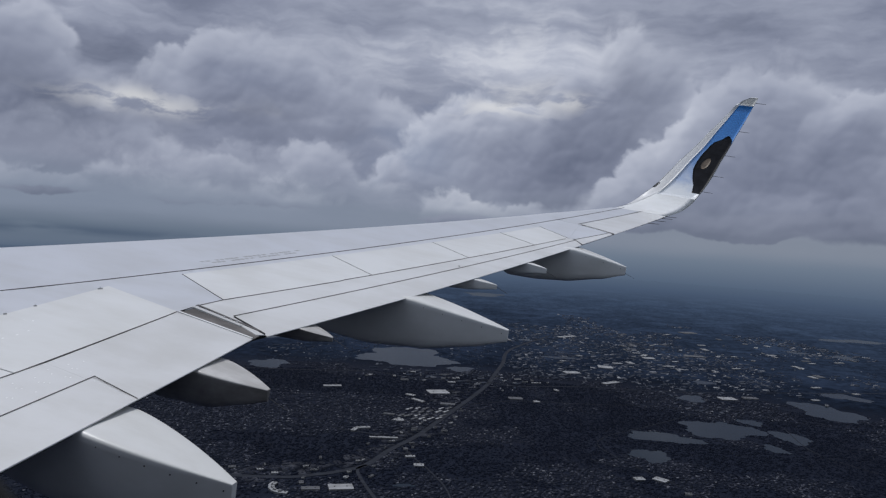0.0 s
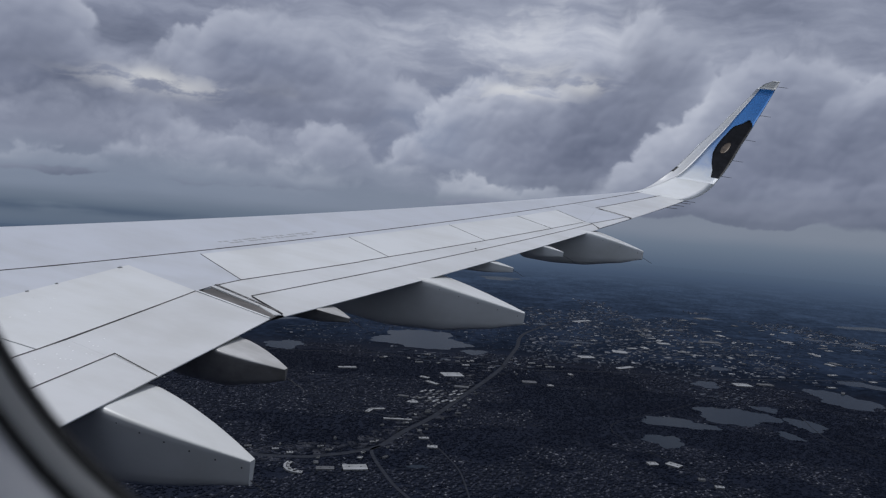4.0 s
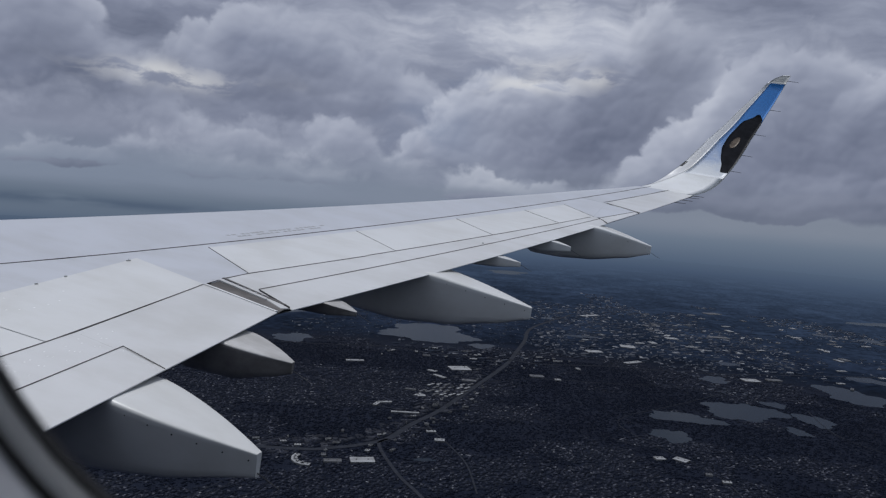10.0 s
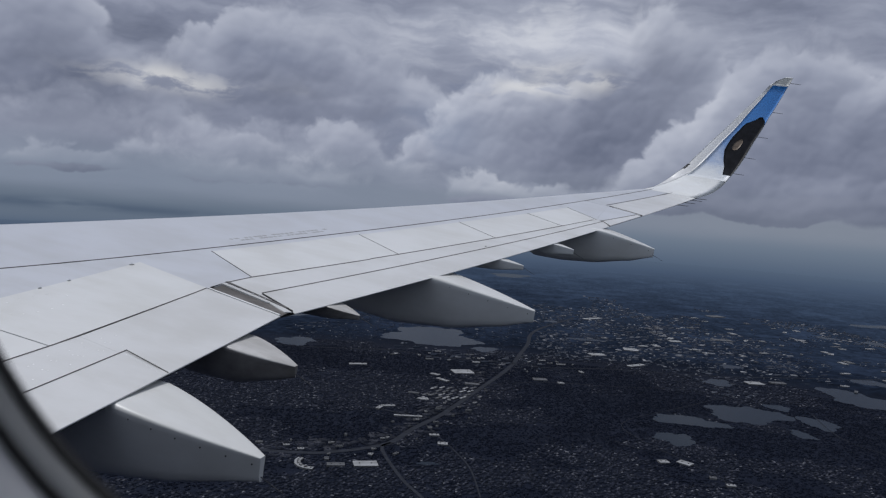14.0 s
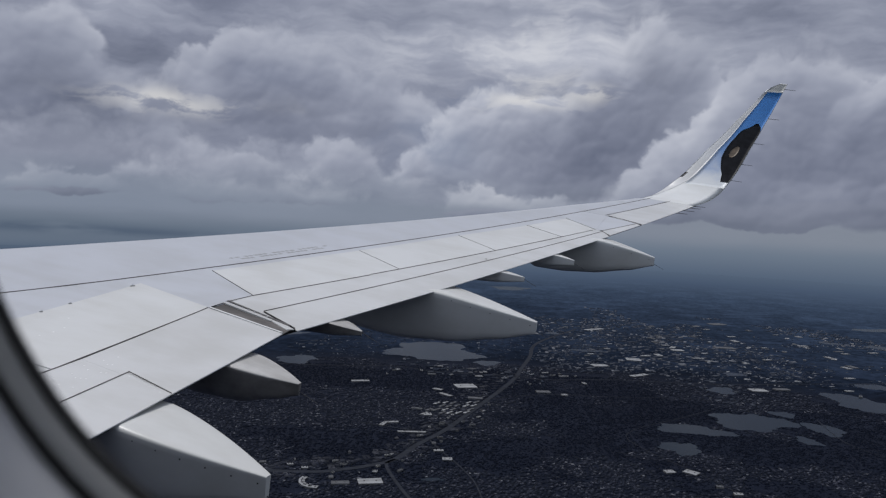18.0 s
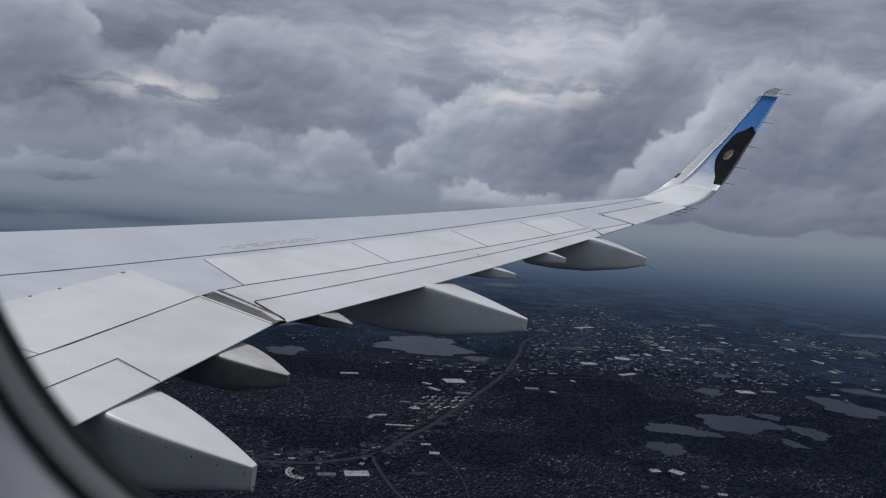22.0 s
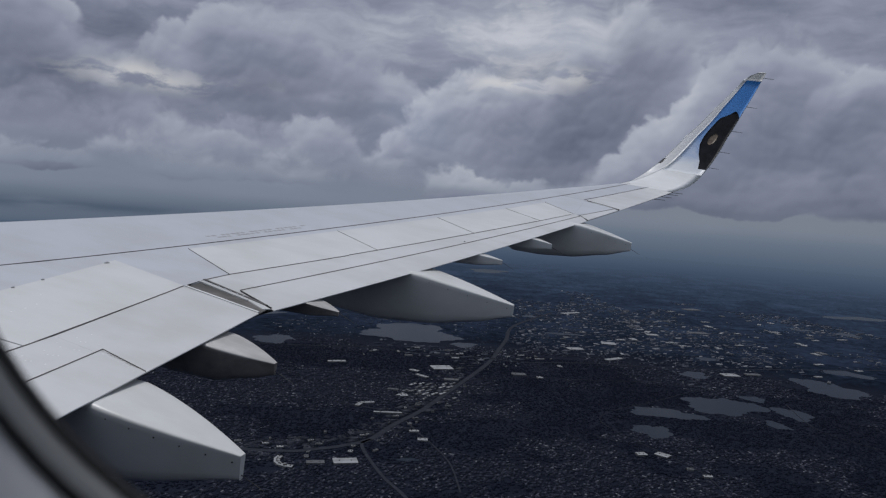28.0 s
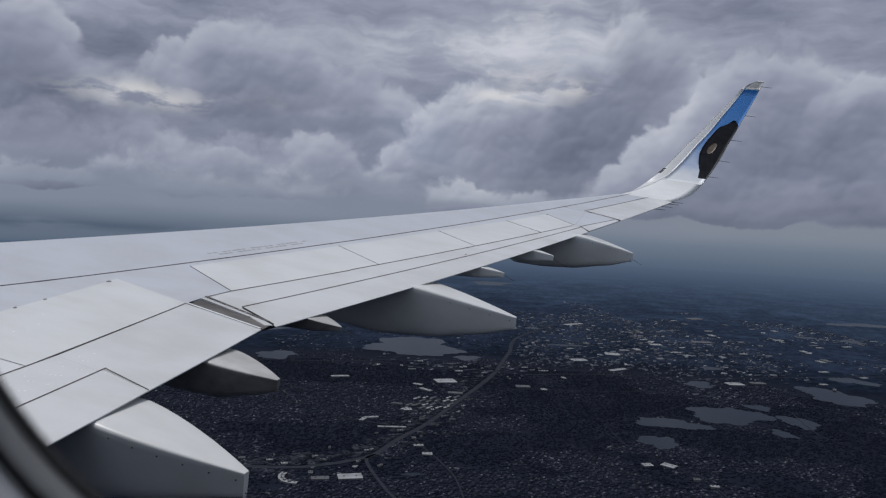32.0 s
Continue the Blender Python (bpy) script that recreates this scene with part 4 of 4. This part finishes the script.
def land_material():
    g = Graph("wooded_land")
    co = g.coord()
    big = g.noise(co, 0.006, 6.0, 0.6, 0.4)
    mid = g.noise(co, 0.05, 5.0, 0.65)
    small = g.noise(co, 0.6, 4.0, 0.7)
    # cloud shade and blue haze are put into these near-black base colours
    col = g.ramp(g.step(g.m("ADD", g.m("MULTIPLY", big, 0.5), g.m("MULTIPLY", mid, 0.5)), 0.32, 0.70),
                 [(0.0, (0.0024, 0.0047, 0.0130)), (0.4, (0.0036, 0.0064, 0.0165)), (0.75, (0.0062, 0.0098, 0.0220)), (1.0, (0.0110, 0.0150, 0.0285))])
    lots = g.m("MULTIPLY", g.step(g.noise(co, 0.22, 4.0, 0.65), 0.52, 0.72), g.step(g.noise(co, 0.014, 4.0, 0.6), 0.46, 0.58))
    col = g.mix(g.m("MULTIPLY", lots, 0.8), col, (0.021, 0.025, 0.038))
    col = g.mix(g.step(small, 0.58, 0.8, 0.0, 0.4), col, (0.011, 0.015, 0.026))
    g.set(Base_Color=col, Roughness=0.85)
    g.bsdf.inputs["Specular IOR Level"].default_value = 0.12
    g.bump(g.m("ADD", mid, small), 0.6, 2.0)
    return g.mat


def water_material():
    g = Graph("lake_water")
    n = g.noise(g.coord(), 0.15, 4.0, 0.6)
    g.set(Base_Color=(0.012, 0.019, 0.030), Specular_IOR_Level=0.05, Roughness=g.m("ADD", 0.12, g.m("MULTIPLY", n, 0.10)))
    g.bump(g.noise(g.coord(), 0.8, 3.0, 0.6), 0.12, 0.3)
    g.bsdf.inputs["IOR"].default_value = 1.33
    return g.mat


def island_material(name, stops, rough=0.85):
    """Pieces of one mesh, each with a colour of its own."""
    g = Graph(name)
    r = g.t.nodes.new("ShaderNodeNewGeometry").outputs["Random Per Island"]
    n = g.noise(g.coord(), 1.2, 3.0, 0.6)
    col = g.ramp(r, stops)
    g.set(Base_Color=g.mix(g.m("MULTIPLY", n, 0.5), col, tuple(0.6 * c for c in stops[0][1])), Roughness=rough)
    g.bsdf.inputs["Specular IOR Level"].default_value = 0.12
    return g.mat


LAND, WATER = land_material(), water_material()
ASPHALT = paint("asphalt", (0.031, 0.0345, 0.045), 0.9, 0.2, 0.2)
ASPHALT.node_tree.nodes["Principled BSDF"].inputs["Specular IOR Level"].default_value = 0.05


def ground():
    """One sheet out to the backdrop: rings that widen with distance."""
    n_a, radii = 120, [0.0] + [120 * 1.09 ** k for k in range(43)]
    radii = [r for r in radii if r < SHELL] + [SHELL * 0.9995]
    verts = []
    for r in radii:
        for k in range(n_a + 1):
            a = 2 * math.pi * k / n_a
            verts.append((r * math.sin(a), r * math.cos(a), 0.0))
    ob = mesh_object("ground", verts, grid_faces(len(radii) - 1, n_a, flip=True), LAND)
    tagged(ob, "wooded suburban land coloured dark for cloud shade, seen from the air", "ground", kind="structure")


ground()


def far_land():
    """Backdrop beyond the near land: glowing, with painted haze that pales towards the horizon."""
    n_a, radii = 240, [1040 * 1.0165 ** k for k in range(100) if 1040 * 1.0165 ** k < SHELL - 20] + [SHELL - 12]
    r, a = np.meshgrid(radii, np.radians(np.linspace(-75, 75, n_a + 1)), indexing="ij")
    x, y = r * np.sin(a), r * np.cos(a)
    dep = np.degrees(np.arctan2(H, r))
    # haze in the glow colours: palest blue at the horizon, dark near by
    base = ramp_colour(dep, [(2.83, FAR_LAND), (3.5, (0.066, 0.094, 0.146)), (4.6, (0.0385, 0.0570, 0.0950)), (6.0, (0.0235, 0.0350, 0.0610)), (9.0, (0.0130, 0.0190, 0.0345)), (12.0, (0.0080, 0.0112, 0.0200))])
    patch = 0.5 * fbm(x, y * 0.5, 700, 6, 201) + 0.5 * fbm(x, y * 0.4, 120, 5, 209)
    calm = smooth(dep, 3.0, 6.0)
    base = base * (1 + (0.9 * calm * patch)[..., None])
    me_faces = grid_faces(len(radii) - 1, n_a, flip=True)
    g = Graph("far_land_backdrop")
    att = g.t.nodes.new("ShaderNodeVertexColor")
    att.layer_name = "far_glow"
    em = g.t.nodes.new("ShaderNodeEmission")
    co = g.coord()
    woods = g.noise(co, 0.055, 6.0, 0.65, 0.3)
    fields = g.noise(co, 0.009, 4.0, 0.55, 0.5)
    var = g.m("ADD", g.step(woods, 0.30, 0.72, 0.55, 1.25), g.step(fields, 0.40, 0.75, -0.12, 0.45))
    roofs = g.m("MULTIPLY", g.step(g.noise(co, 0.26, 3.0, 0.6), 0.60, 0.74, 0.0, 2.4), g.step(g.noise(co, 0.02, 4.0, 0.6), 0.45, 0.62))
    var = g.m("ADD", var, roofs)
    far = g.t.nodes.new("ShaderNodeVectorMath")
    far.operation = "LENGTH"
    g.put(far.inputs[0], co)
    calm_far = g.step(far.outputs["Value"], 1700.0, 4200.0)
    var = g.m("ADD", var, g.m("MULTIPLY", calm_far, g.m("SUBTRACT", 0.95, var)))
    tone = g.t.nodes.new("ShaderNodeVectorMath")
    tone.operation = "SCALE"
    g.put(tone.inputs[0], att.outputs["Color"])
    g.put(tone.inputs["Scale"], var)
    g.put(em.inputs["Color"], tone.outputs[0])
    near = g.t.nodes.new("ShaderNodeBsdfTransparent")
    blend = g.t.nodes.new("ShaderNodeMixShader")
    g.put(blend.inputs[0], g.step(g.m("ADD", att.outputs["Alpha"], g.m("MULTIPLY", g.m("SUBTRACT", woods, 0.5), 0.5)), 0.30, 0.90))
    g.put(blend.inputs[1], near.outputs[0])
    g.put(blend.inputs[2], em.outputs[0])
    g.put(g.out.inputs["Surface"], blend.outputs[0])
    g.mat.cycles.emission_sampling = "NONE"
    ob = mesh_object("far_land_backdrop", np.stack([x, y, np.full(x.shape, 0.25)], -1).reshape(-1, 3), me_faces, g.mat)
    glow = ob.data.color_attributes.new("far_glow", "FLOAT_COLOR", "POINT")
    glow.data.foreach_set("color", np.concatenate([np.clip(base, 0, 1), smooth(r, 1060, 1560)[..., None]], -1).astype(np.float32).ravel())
    tagged(ob, "glowing far wooded land with painted blue haze", "backdrop", kind="structure")


far_land()
for k, (cx, cy, a, b, rot) in enumerate(LAKES):
    verts = [(cx, cy, 0.35)]
    for i in range(144):
        t = 2 * math.pi * i / 144
        r = float(shore(k, np.array([t]))[0])
        u, w = r * a * math.cos(t), r * b * math.sin(t)
        verts.append((cx + u * math.cos(rot) - w * math.sin(rot), cy + u * math.sin(rot) + w * math.cos(rot), 0.35))
    low = [(x * 1.0, y * 1.0, -0.3) for x, y, z in verts[1:]]
    faces = [(0, 1 + i, 1 + (i + 1) % 144) for i in range(144)] + [(1 + i, 145 + i, 145 + (i + 1) % 144, 1 + (i + 1) % 144) for i in range(144)]
    ob = mesh_object("water", verts + low, faces, WATER)
    tagged(ob, "pale grey lake with a winding shore among dark trees", "lake", "lakes", "structure")
for pts, w in ROADS:
    fine = []
    for i in range(len(pts) - 1):
        q = [Vector(pts[min(max(i + d, 0), len(pts) - 1)]) for d in (-1, 0, 1, 2)]
        for s in range(8):
            t = s / 8
            fine.append(0.5 * ((2 * q[1]) + (q[2] - q[0]) * t + (2 * q[0] - 5 * q[1] + 4 * q[2] - q[3]) * t * t + (3 * q[1] - q[0] - 3 * q[2] + q[3]) * t ** 3))
    fine.append(Vector(pts[-1]))
    verts = []
    for i, p in enumerate(fine):
        d = (fine[min(i + 1, len(fine) - 1)] - fine[max(i - 1, 0)]).normalized()
        s = Vector((-d.y, d.x)) * w / 2
        verts += [(p.x + s.x, p.y + s.y, -0.1), (p.x + s.x, p.y + s.y, 0.5), (p.x - s.x, p.y - s.y, 0.5), (p.x - s.x, p.y - s.y, -0.1)]
    faces = [(4 * i + j, 4 * i + j + 4, 4 * i + j + 5, 4 * i + j + 1) for i in range(len(fine) - 1) for j in range(3)]
    ob = mesh_object("road", verts, faces, ASPHALT)
    tagged(ob, "grey asphalt road through wooded suburbs", "road", "roads", "structure")


def scatter(count, r0, r1, a0=-52, a1=52):
    """Points spread over a sector of the land."""
    r = np.sqrt(rng.uniform(r0 * r0, r1 * r1, count))
    a = np.radians(rng.uniform(a0, a1, count))
    return r * np.sin(a), r * np.cos(a)


def joined(name, base_v, base_f, x, y, z, sx, sy, sz, rot, mat, label, category):
    """Many small copies of one shape in a single mesh of kind stuff."""
    bv, bf = np.array(base_v, float), base_f
    n, k = len(x), len(bv)
    c, s = np.cos(rot)[:, None], np.sin(rot)[:, None]
    px, py, pz = bv[None, :, 0] * sx[:, None], bv[None, :, 1] * sy[:, None], bv[None, :, 2] * sz[:, None]
    v = np.stack([px * c - py * s + x[:, None], px * s + py * c + y[:, None], pz + z[:, None]], -1).reshape(-1, 3)
    sizes = [len(f) for f in bf]
    flat = np.concatenate([np.array(f) for f in bf])
    loops = (flat[None, :] + (np.arange(n) * k)[:, None]).ravel()
    starts = np.concatenate([[0], np.cumsum(sizes)[:-1]])
    me = bpy.data.meshes.new(name)
    me.vertices.add(len(v))
    me.vertices.foreach_set("co", v.ravel())
    me.loops.add(len(loops))
    me.loops.foreach_set("vertex_index", loops)
    me.polygons.add(n * len(bf))
    me.polygons.foreach_set("loop_start", (starts[None, :] + (np.arange(n) * len(flat))[:, None]).ravel())
    me.materials.append(mat)
    me.update(calc_edges=True)
    me.validate()
    ob = new(name, me)
    tagged(ob, label, category, kind="stuff")
    return ob


HOUSE_V = [(-.5, -.5, 0), (.5, -.5, 0), (.5, .5, 0), (-.5, .5, 0), (-.55, -.55, .6), (.55, -.55, .6), (.55, .55, .6), (-.55, .55, .6), (-.5, 0, 1), (.5, 0, 1)]
HOUSE_F = [(0, 1, 5, 4), (1, 2, 6, 5), (2, 3, 7, 6), (3, 0, 4, 7), (4, 5, 9, 8), (6, 7, 8, 9), (5, 6, 9), (7, 4, 8)]
TREE_V = [(0.08, -0.05, 1.0)] + [(math.cos(1.2566 * k + 0.3) * q, math.sin(1.2566 * k + 0.3) * q, 0.35 * (k % 2)) for k, q in enumerate((1.0, 0.85, 1.1, 0.9, 0.8))]
TREE_F = [(0, 1 + k, 1 + (k + 1) % 5) for k in range(5)] + [(5, 4, 3, 2, 1)]
# roofs, crowns and yards carry the land's cloud shade and blue haze in colour
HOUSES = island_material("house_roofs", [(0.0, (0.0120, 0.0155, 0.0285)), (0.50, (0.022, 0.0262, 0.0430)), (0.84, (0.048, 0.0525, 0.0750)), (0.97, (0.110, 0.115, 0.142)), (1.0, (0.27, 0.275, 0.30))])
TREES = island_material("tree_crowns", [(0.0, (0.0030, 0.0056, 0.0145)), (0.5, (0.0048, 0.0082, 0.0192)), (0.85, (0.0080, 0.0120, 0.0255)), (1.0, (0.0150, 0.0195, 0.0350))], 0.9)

# haze is put into the colour: paler, bluer roofs for distant houses
FAR_HOUSES = island_material("hazed_house_roofs", [(0.0, (0.016, 0.023, 0.042)), (0.65, (0.031, 0.039, 0.060)), (0.92, (0.075, 0.084, 0.105)), (1.0, (0.28, 0.295, 0.33))])


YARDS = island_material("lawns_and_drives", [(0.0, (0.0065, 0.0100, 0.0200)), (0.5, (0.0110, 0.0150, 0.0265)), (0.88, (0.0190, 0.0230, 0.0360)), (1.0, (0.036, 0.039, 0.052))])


# large woods without houses: centre and half-width in x, then in y
WOODS = [(160, 40, 865, 75), (330, 60, 1040, 40), (310, 70, 870, 45), (-120, 60, 1290, 40), (480, 90, 1000, 60), (520, 80, 830, 60), (-150, 40, 780, 40), (60, 30, 640, 25)]


def built_up(x, y):
    """Where people live: patches with woods between."""
    return 0.60 * value_noise(x, y, 190, 1) + 0.40 * value_noise(x, y, 55, 2) - 0.10 * smooth(x, 120, 220) * smooth(y, 1020, 900) - sum(0.4 * np.exp(-((x - a) / b) ** 2 - ((y - c) / d) ** 2) for a, b, c, d in WOODS)


def houses(count, r0, r1, size, spread, mat=HOUSES):
    x, y = scatter(count, r0, r1, -34, 38)
    # line the lots up on a street grid that turns from district to district
    turn = np.floor(value_noise(x, y, 400, 5) * 4) * 0.4
    c, s = np.cos(turn), np.sin(turn)
    u, v = x * c + y * s, -x * s + y * c
    v = np.round(v / spread) * spread + rng.normal(0, spread * 0.24, count)
    x, y = u * c - v * s, u * s + v * c
    keep = (built_up(x, y) + 0.16 * (value_noise(x, y, 24, 6) - 0.5) > 0.455 + 0.09 * rng.random(count) + 0.09 * (mat is FAR_HOUSES)) & ~lake_mask(x, y, 1.06) & (road_distance(x, y) > 1.5) & (np.hypot(x, y) < 4700)
    x, y, turn = x[keep], y[keep], turn[keep]
    n = len(x)
    sx = size * rng.uniform(0.75, 1.5, n) * np.where(rng.random(n) < 0.04, 2.4, 1)
    if mat is HOUSES:
        joined("yard", HOUSE_V, [(4, 5, 6, 7), (0, 1, 5, 4), (1, 2, 6, 5), (2, 3, 7, 6), (3, 0, 4, 7)], x + rng.normal(0, 0.6, n), y + rng.normal(0, 0.6, n), np.full(n, -0.1), size * rng.uniform(1.6, 3.4, n), size * rng.uniform(1.3, 2.3, n), np.full(n, 0.55) + 0.2 * rng.random(n), turn + rng.normal(0, 0.25, n), YARDS, "lawns and drives round the houses", "yards")
    joined("house", HOUSE_V, HOUSE_F, x, y, np.zeros(n), sx, size * rng.uniform(0.6, 1.0, n), size * rng.uniform(0.45, 0.7, n),
           turn + rng.choice([0, math.pi / 2], n), mat, "small suburban houses with pale and dark roofs", "houses")


def streets(count):
    """Pale side streets between the houses."""
    x, y = scatter(count, 560, 1150, -34, 38)
    turn = np.floor(value_noise(x, y, 400, 5) * 4) * 0.4
    keep = (built_up(x, y) > 0.46) & ~lake_mask(x, y, 1.5) & (road_distance(x, y) > 6)
    x, y, turn = x[keep], y[keep], turn[keep]
    n = len(x)
    strip = [(-.5, -.5, 0), (.5, -.5, 0), (.5, .5, 0), (-.5, .5, 0), (-.5, -.5, 1), (.5, -.5, 1), (.5, .5, 1), (-.5, .5, 1)]
    sides = [(4, 5, 6, 7), (0, 1, 5, 4), (1, 2, 6, 5), (2, 3, 7, 6), (3, 0, 4, 7)]
    joined("street", strip, sides, x, y, np.zeros(n), rng.uniform(20, 60, n), np.full(n, 0.7), np.full(n, 0.4), turn + rng.choice([0, 0, math.pi / 2], n), ASPHALT, "narrow suburban side streets", "streets")


streets(200)
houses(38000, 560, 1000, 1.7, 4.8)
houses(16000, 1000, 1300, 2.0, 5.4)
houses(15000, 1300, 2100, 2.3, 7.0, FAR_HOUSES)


def trees(count, r0, r1, size):
    x, y = scatter(count, r0, r1, -34, 38)
    wood = 1 - built_up(x, y) + 0.25 * (value_noise(x, y, 25, 9) - 0.5)
    keep = (wood > rng.uniform(0.36, 0.60, count)) & ~lake_mask(x, y, 1.0) & (road_distance(x, y) > 1.0)
    x, y = x[keep], y[keep]
    n = len(x)
    sx = size * (0.45 + 1.35 * rng.random(n) ** 1.6)
    joined("tree", TREE_V, TREE_F, x, y, np.zeros(n), sx, sx * rng.uniform(0.8, 1.2, n), sx * rng.uniform(0.4, 0.7, n), rng.uniform(0, 6.28, n), TREES, "tree crowns coloured dark blue for shade and haze", "trees")


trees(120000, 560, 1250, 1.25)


def far_town(count):
    """The pale sheds and flat roofs of the far town, in loose rows."""
    x, y = scatter(count, 1150, 2350, -14, 37)
    town = 0.5 * value_noise(x, y * 0.6, 420, 11) + 0.5 * value_noise(x, y * 0.5, 100, 12) + 0.10 * np.exp(-((x - 330) / 260) ** 2 - ((y - 1750) / 420) ** 2)
    keep = (town > 0.545 + 0.07 * rng.random(count) + 0.16 * smooth(y, 1700, 2700) - 0.07 * np.exp(-((x - 560) / 230) ** 2 - ((y - 1640) / 330) ** 2)) & ~lake_mask(x, y, 1.08) & (road_distance(x, y) > 3)
    x, y = x[keep], y[keep]
    n = len(x)
    s = 2.6 + 10.0 * rng.random(n) ** 2.4
    joined("shed", HOUSE_V, HOUSE_F, x, y, np.zeros(n), s, s * rng.uniform(0.25, 0.6, n), rng.uniform(1.2, 2.0, n), rng.choice([0.0, 0.4, 0.8, 1.57], n), SHEDS, "pale flat roofs of a distant town, tinted for haze", "sheds")


# distant roofs are tinted blue in place of haze
SHEDS = island_material("hazed_shed_roofs", [(0.0, (0.024, 0.032, 0.050)), (0.5, (0.048, 0.056, 0.076)), (0.88, (0.130, 0.136, 0.158)), (1.0, (0.42, 0.42, 0.44))])
far_town(15000)


def parking_lots(count):
    """Worn lots and yards beside the main road."""
    t = rng.random(count)
    x = np.interp(t, [0, 0.25, 0.5, 0.75, 1], [-190, -64, -17, 16, 83]) + rng.normal(-6, 15, count) * (0.6 + t)
    y = np.interp(t, [0, 0.25, 0.5, 0.75, 1], [694, 750, 868, 971, 1192]) + rng.normal(0, 16, count)
    keep = (road_distance(x, y) > 2.0) & ~lake_mask(x, y, 1.1)
    x, y = x[keep], y[keep]
    n = len(x)
    joined("parking_lot", HOUSE_V, [(4, 5, 6, 7), (0, 1, 5, 4), (1, 2, 6, 5), (2, 3, 7, 6), (3, 0, 4, 7)], x, y, np.zeros(n), rng.uniform(5, 17, n), rng.uniform(4, 12, n), np.full(n, 0.5) + 0.3 * rng.random(n), rng.choice([0.35, 0.95, 1.08, 1.9], n), LOTS, "grey paved lots beside the main road", "parking lots")


LOTS = island_material("paved_lots", [(0.0, (0.014, 0.0170, 0.027)), (0.6, (0.034, 0.0375, 0.052)), (1.0, (0.085, 0.089, 0.108))])
parking_lots(210)


def flat_building(x, y, w, d, h, turn, white):
    th = new("commercial_building")
    th.matrix_world = pose(x, y, 0, 0, 0, turn)
    tagged(th, "long flat white-roofed commercial building" if white else "low grey-roofed commercial building", "building", "commercial buildings")
    box("wall", (-w / 2, -d / 2, 0), (w / 2, d / 2, h), WALL_TAN, th)
    box("roof", (-w / 2 - 0.15, -d / 2 - 0.15, h), (w / 2 + 0.15, d / 2 + 0.15, h + 0.25), ROOF_WHITE if white else ROOF_GREY, th)
    for k in range(2):
        box("roof_unit", (-w / 4 + k * w / 2 - 0.5, -0.5, h + 0.25), (-w / 4 + k * w / 2 + 0.5, 0.5, h + 0.9), ROOF_GREY, th)


PLACED = [(4, 1104, 30, 24, 18), (-42, 929, 10, 9, 15), (117, 1094, 20, 12, 7), (146, 1081, 8, 8, 17), (-151, 1101, 26, 8, 18), (-28, 809, 4, 6, 14), (-22, 783, 10, 5, 13),
          (-12, 756, 10, 7, 3), (-106, 670, 16, 7, 12), (-80, 678, 22, 13, 15), (-146, 705, 6, 4, 13), (-117, 684, 4, 6, 13), (-79, 706, 4, 5, -11), (-55, 847, 32, 4, 6), (18, 1031, 20, 9, -2),
          (-35, 1073, 14, 7, -30), (-23, 1042, 22, 6, -44), (-57, 956, 14, 5, -7), (211, 757, 10, 8, 13), (233, 758, 14, 10, -41), (249, 720, 6, 5, -5), (260, 702, 8, 5, 1), (461, 1189, 26, 18, 9),
          (504, 1206, 24, 12, 8), (315, 1413, 26, 24, -4), (435, 1555, 24, 18, 6), (674, 2048, 44, 30, 26), (307, 1812, 60, 14, 42), (292, 1260, 38, 10, 40), (552, 1622, 42, 20, 4), (239, 1333, 28, 18, 19)]
for k, (x, y, w, d, turn) in enumerate(PLACED):
    flat_building(x, y, w, d, 1.6, turn, k % 3 != 2)
# an L-shaped school and a curved row of shops
for x, y, w, d, turn in ((-91, 874, 14, 5, 75), (-82, 884, 16, 5, 20)):
    flat_building(x, y, w, d, 1.6, turn, True)
for k in range(5):
    a = radians(168 + 24 * k)
    flat_building(-126 + 15 * math.cos(a), 672 + 17 * math.sin(a), 7.6, 5, 1.6, 168 + 24 * k + 90, True)
# rows of long sheds beside the highway
for r in range(4):
    for k in range(6):
        if (r * 5 + k * 3) % 7 == 3:
            continue
        flat_building(-46 + 10.5 * k + 4.5 * r + rng.uniform(-1, 1), 934 + 19 * r + 3.0 * k + rng.uniform(-2, 2), 3.0, 11 + 3 * rng.random(), 1.5, -30 + rng.uniform(-4, 4), rng.random() < 0.75)
# blocks along the highway, round the crossing and in the far town
for k in range(170):
    t = rng.random()
    if k < 70:
        x = np.interp(t, [0, 0.25, 0.5, 0.75, 1], [-190, -64, -17, 16, 83]) + rng.normal(0, 16)
        y, s = np.interp(t, [0, 0.25, 0.5, 0.75, 1], [694, 750, 868, 971, 1192]) + rng.normal(0, 14), rng.uniform(2.0, 7.0)
    elif k < 110:
        x, y, s = rng.uniform(-130, 190), rng.normal(1205, 32), rng.uniform(4, 14)
    else:
        x, y, s = rng.normal(560, 170), rng.normal(1640, 190), rng.uniform(8, 24)
    if lake_mask(np.array([x]), np.array([y]), 1.1)[0] or road_distance(np.array([x]), np.array([y]))[0] < s * 0.6:
        continue
    flat_building(x, y, s, s * rng.uniform(0.3, 0.6), 1.5, rng.choice([14, 20, 62, 104]), rng.random() < 0.6)
